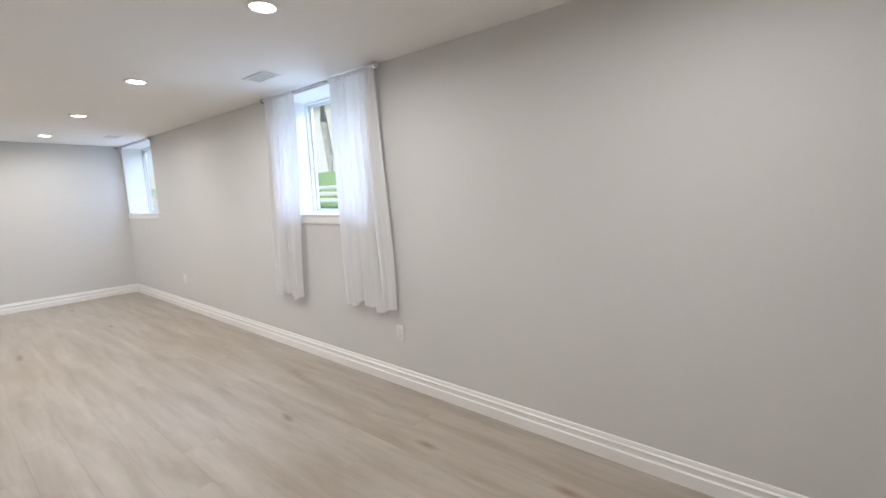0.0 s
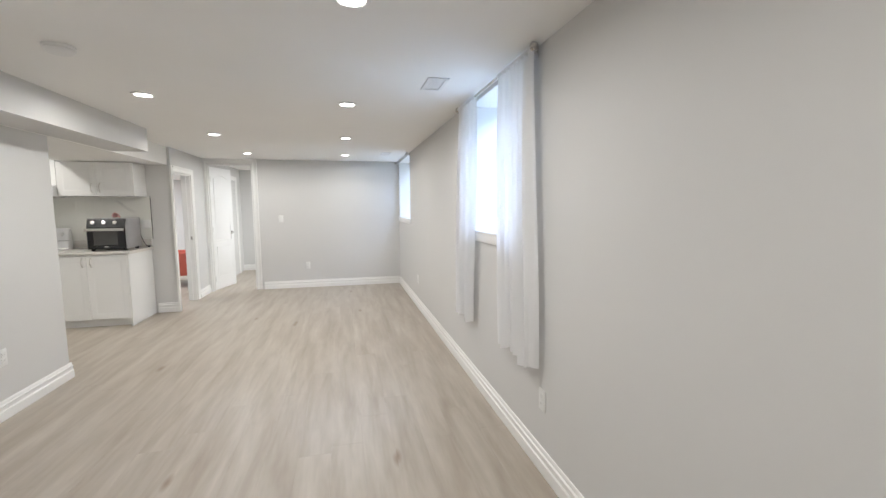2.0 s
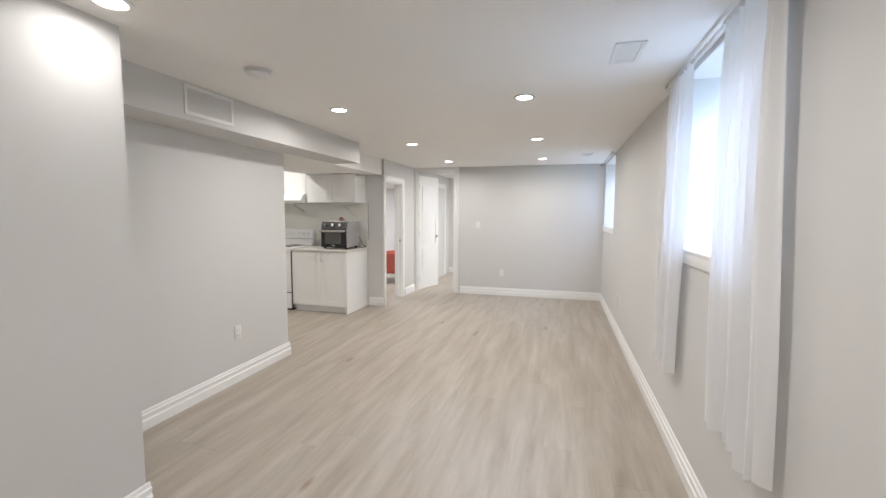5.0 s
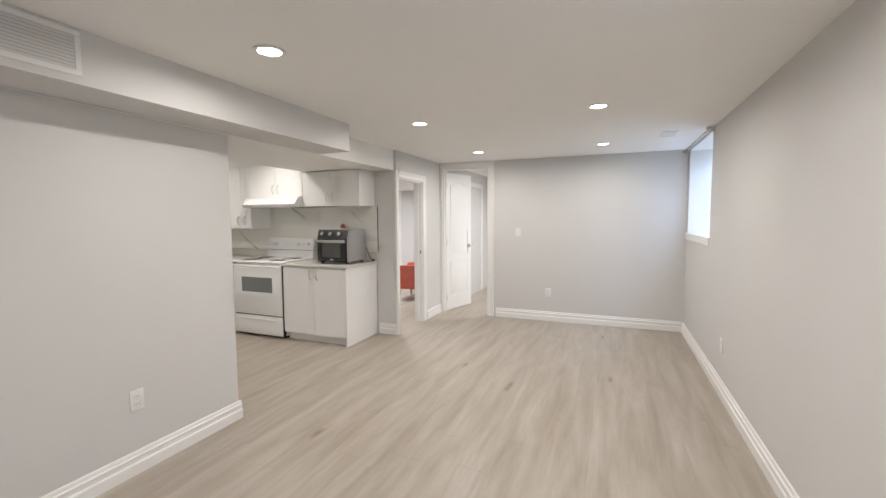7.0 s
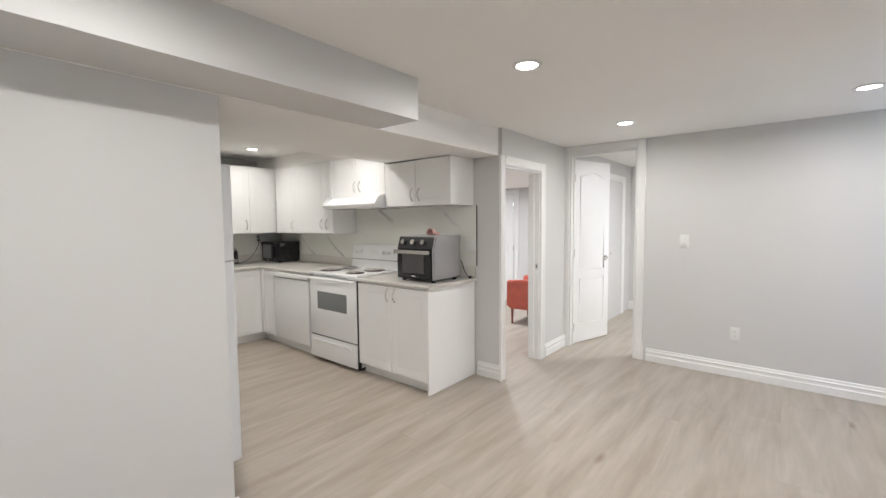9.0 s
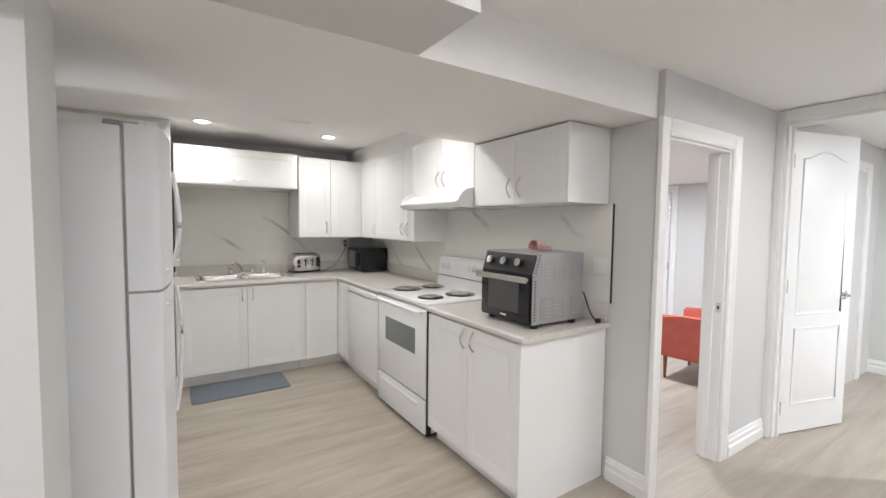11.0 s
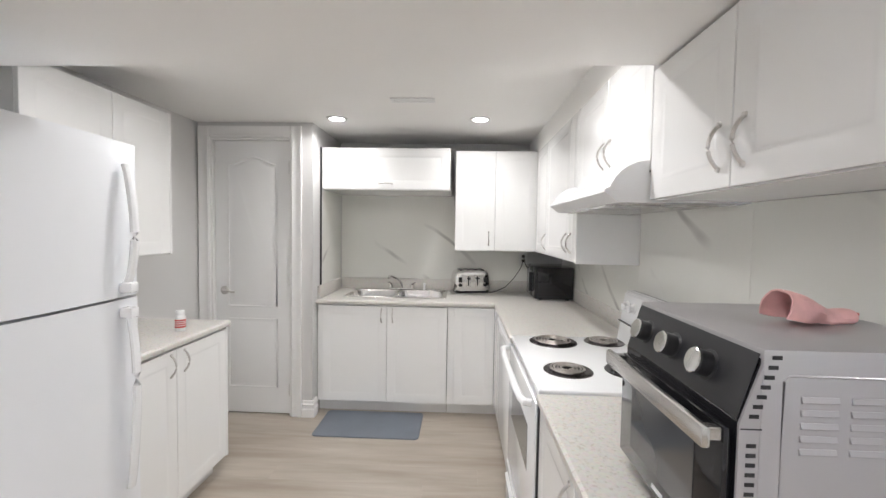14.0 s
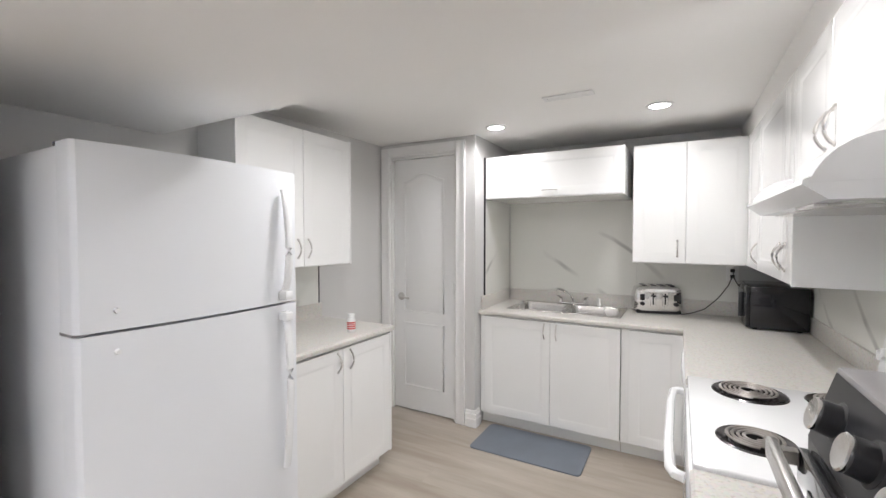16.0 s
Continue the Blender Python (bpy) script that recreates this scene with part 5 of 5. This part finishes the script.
# hall closet doors seen past the open door
cc = casing("closet_casing", pose(-1.215, 9.95, 0, 0, 0, 90) @ pose(-1.15, 0, 0), 1.15, 1.98)
for i in range(2):
    d = thing("closet_door", pose(-1.228 + 0.0, 8.80 + 0.575 * i, 0, 0, 0, 90), "white flat bifold closet door in the hall", "door", "closet doors")
    part("leaf", bx(0.004, 0.571, -0.003 + 0.0, 0.022 - 0.010, 0.012, 1.975, bevel=0.002, seg=1), DOORP, d)
    bm = bmesh.new()
    cyl(bm, Matrix.Translation((0.50 if i == 0 else 0.07, -0.003, 0.95)) @ pose(0, 0, 0, 90), 0.014, 0.018, 0.022, 14)
    part("knob", bm, NICKEL, d)

# ---- outside the windows ----
bm = bmesh.new()
xs = [EX + 0.33, 2.8, 3.4, 4.2, 5.2, 6.5, 8.0, 14, 25, 60, 200]
hs = [1.1, 1.14, 1.24, 1.40, 1.58, 1.84, 2.10, 2.15, 2.2, 2.2, 2.2]
ys = [-200, -60, -20, -8, -3, 0, 3, 6, 9, 14, 20, 40, 90, 200]
grid = [[bm.verts.new((x, y, h + 0.04 * noise.noise(Vector((x * 0.4, y * 0.4, 0))))) for y in ys] for x, h in zip(xs, hs)]
for a, b in zip(grid, grid[1:]):
    for i in range(len(ys) - 1):
        bm.faces.new((a[i], a[i + 1], b[i + 1], b[i]))
structure("ground", bm, GRASS, "green lawn rising gently away from the house", "ground")
structure("house_outer_ground", bx(-200, EX + 0.33, -200, 200, -0.6, -0.13), CONCRETE, "bare earth under the house", "ground")
# unseen slab blocks sun and sky; its edge sets the shadow on the lawn
structure("light_block_slab", bx(-5.4, EX + 0.33, SY - 0.4, 10.7, 2.5, 2.7), CONCRETE, "unseen slab over the rooms that keeps out sun and sky", "roof")

fe = thing("fence", Matrix.Translation((3.25, 0, 1.235)), "low white rail fence at the lawn edge", "fence")
for k in range(6):
    part("post", bx(-0.05, 0.05, 2.6 + k * 1.6, 2.68 + k * 1.6, -0.15, 0.28, bevel=0.01), SIDING, fe)
for z in (0.06, 0.14, 0.22):
    part("rail", bx(-0.02, 0.02, 2.8, 11.0, z, z + 0.045, bevel=0.005), SIDING, fe)

ho = thing("neighbour_house", Matrix.Translation((15, 12, 1.95)), "pale sided neighbouring house beyond the lawn", "house")
part("wall", bx(0, 6, -3, 14, -0.2, 5.5), SIDING, ho)
for i in range(22):
    part("siding_board", extrude_profile(bmesh.new(), ((0, 0), (-0.009, 0.0), (-0.003, 0.235), (0, 0.235)), (0, -3, 0.1 + i * 0.24), (0, 14, 0.1 + i * 0.24), (1, 0, 0), (0, 0, 1)), SIDING, ho)
part("roof", extrude_profile(bmesh.new(), ((-0.5, 5.4), (3, 7.6), (6.5, 5.4)), (0, -3.4, 0), (0, 14.4, 0), (1, 0, 0), (0, 0, 1)), CONCRETE, ho)

LEAF = surface("leaf_green", (0.06, 0.14, 0.03), 0.6, var=0.35, scale=5)
for tx, ty, hgt, seed in ((9.6, 12.9, 9.5, 1),):
    tr = thing("tree", Matrix.Translation((tx, ty, 2.0)), "young tree with grey-brown trunk on the lawn", "tree", "trees")
    rnd = random.Random(seed)
    part("trunk", tube(bmesh.new(), [(0, 0, -0.2), (0.02, 0.03, 0.8), (-0.12, 0.05, 2.0), (-0.25, 0.02, 4.0), (0.02, 0.05, hgt * 0.85)], 0.13, 12), BARK, tr)
    bm = bmesh.new()
    tips = []
    for k in range(9):
        a = 6.28318 * k / 9 + rnd.uniform(-0.3, 0.3)
        z = 5.6 + k * 0.3
        tip = Vector((1.5 * math.cos(a), 1.5 * math.sin(a), z + 1.1))
        tube(bm, [(0, 0, z), tip * 0.5 + Vector((0, 0, z * 0.5)), tip], 0.035, 6)
        tips.append(tip)
    part("limbs", bm, BARK, tr)
    bm = bmesh.new()
    for tip in tips:
        for _ in range(160):
            p = tip + Vector((rnd.gauss(0, 0.45), rnd.gauss(0, 0.45), rnd.gauss(0, 0.4)))
            q = Euler((rnd.uniform(0, 6), rnd.uniform(0, 6), rnd.uniform(0, 6))).to_matrix()
            bm.faces.new([bm.verts.new(p + q @ Vector(c)) for c in ((-0.05, 0, 0), (0, -0.025, 0.01), (0.06, 0, 0), (0, 0.025, 0.01))])
    tagged(part("crown", bm, LEAF, tr), kind="stuff")


# ---- floor planks ----
PW, PL = 0.182, 1.22
root = structure("floor", bx(-5.1, EX + 0.3, SY - 0.1, 10.5, -0.12, -0.006), surface("subfloor", (0.12, 0.10, 0.09), 0.8), "light greige oak vinyl plank floor", "floor")
def plank_mesh(bm, x, y0, y1):
    g = 0.0001
    box(bm, x + g, x + PW - g, y0 + g, y1 - g, -0.005, 0.0, bevel=0.0004, seg=1)
shared = mesh_from((lambda b: (plank_mesh(b, 0, 0, PL), b)[1])(bmesh.new()), "plank", PLANK, False)
rest = bmesh.new()
count = 0
row = 0
x = -5.1
rng = random.Random(4)
while x < EX + 0.05:
    y = SY - rng.uniform(0.1, 1.1)
    while y < 10.4:
        near = (-0.75 < x < EX and 0.4 < y < 6.6) or (-4.0 < x < -0.7 and 3.6 < y < 6.2)
        if near and count < 300:
            ob = new("plank", shared)
            ob.location = (x, y, 0)
            ob.parent = root
            count += 1
        elif min(y + PL, 10.48) - max(y, SY - 0.1) > 0.02:
            plank_mesh(rest, x, max(y, SY - 0.1), min(y + PL, 10.48))
        y += PL
    x += PW
r = part("plank_field", rest, PLANK, root)
tagged(r, kind="stuff")
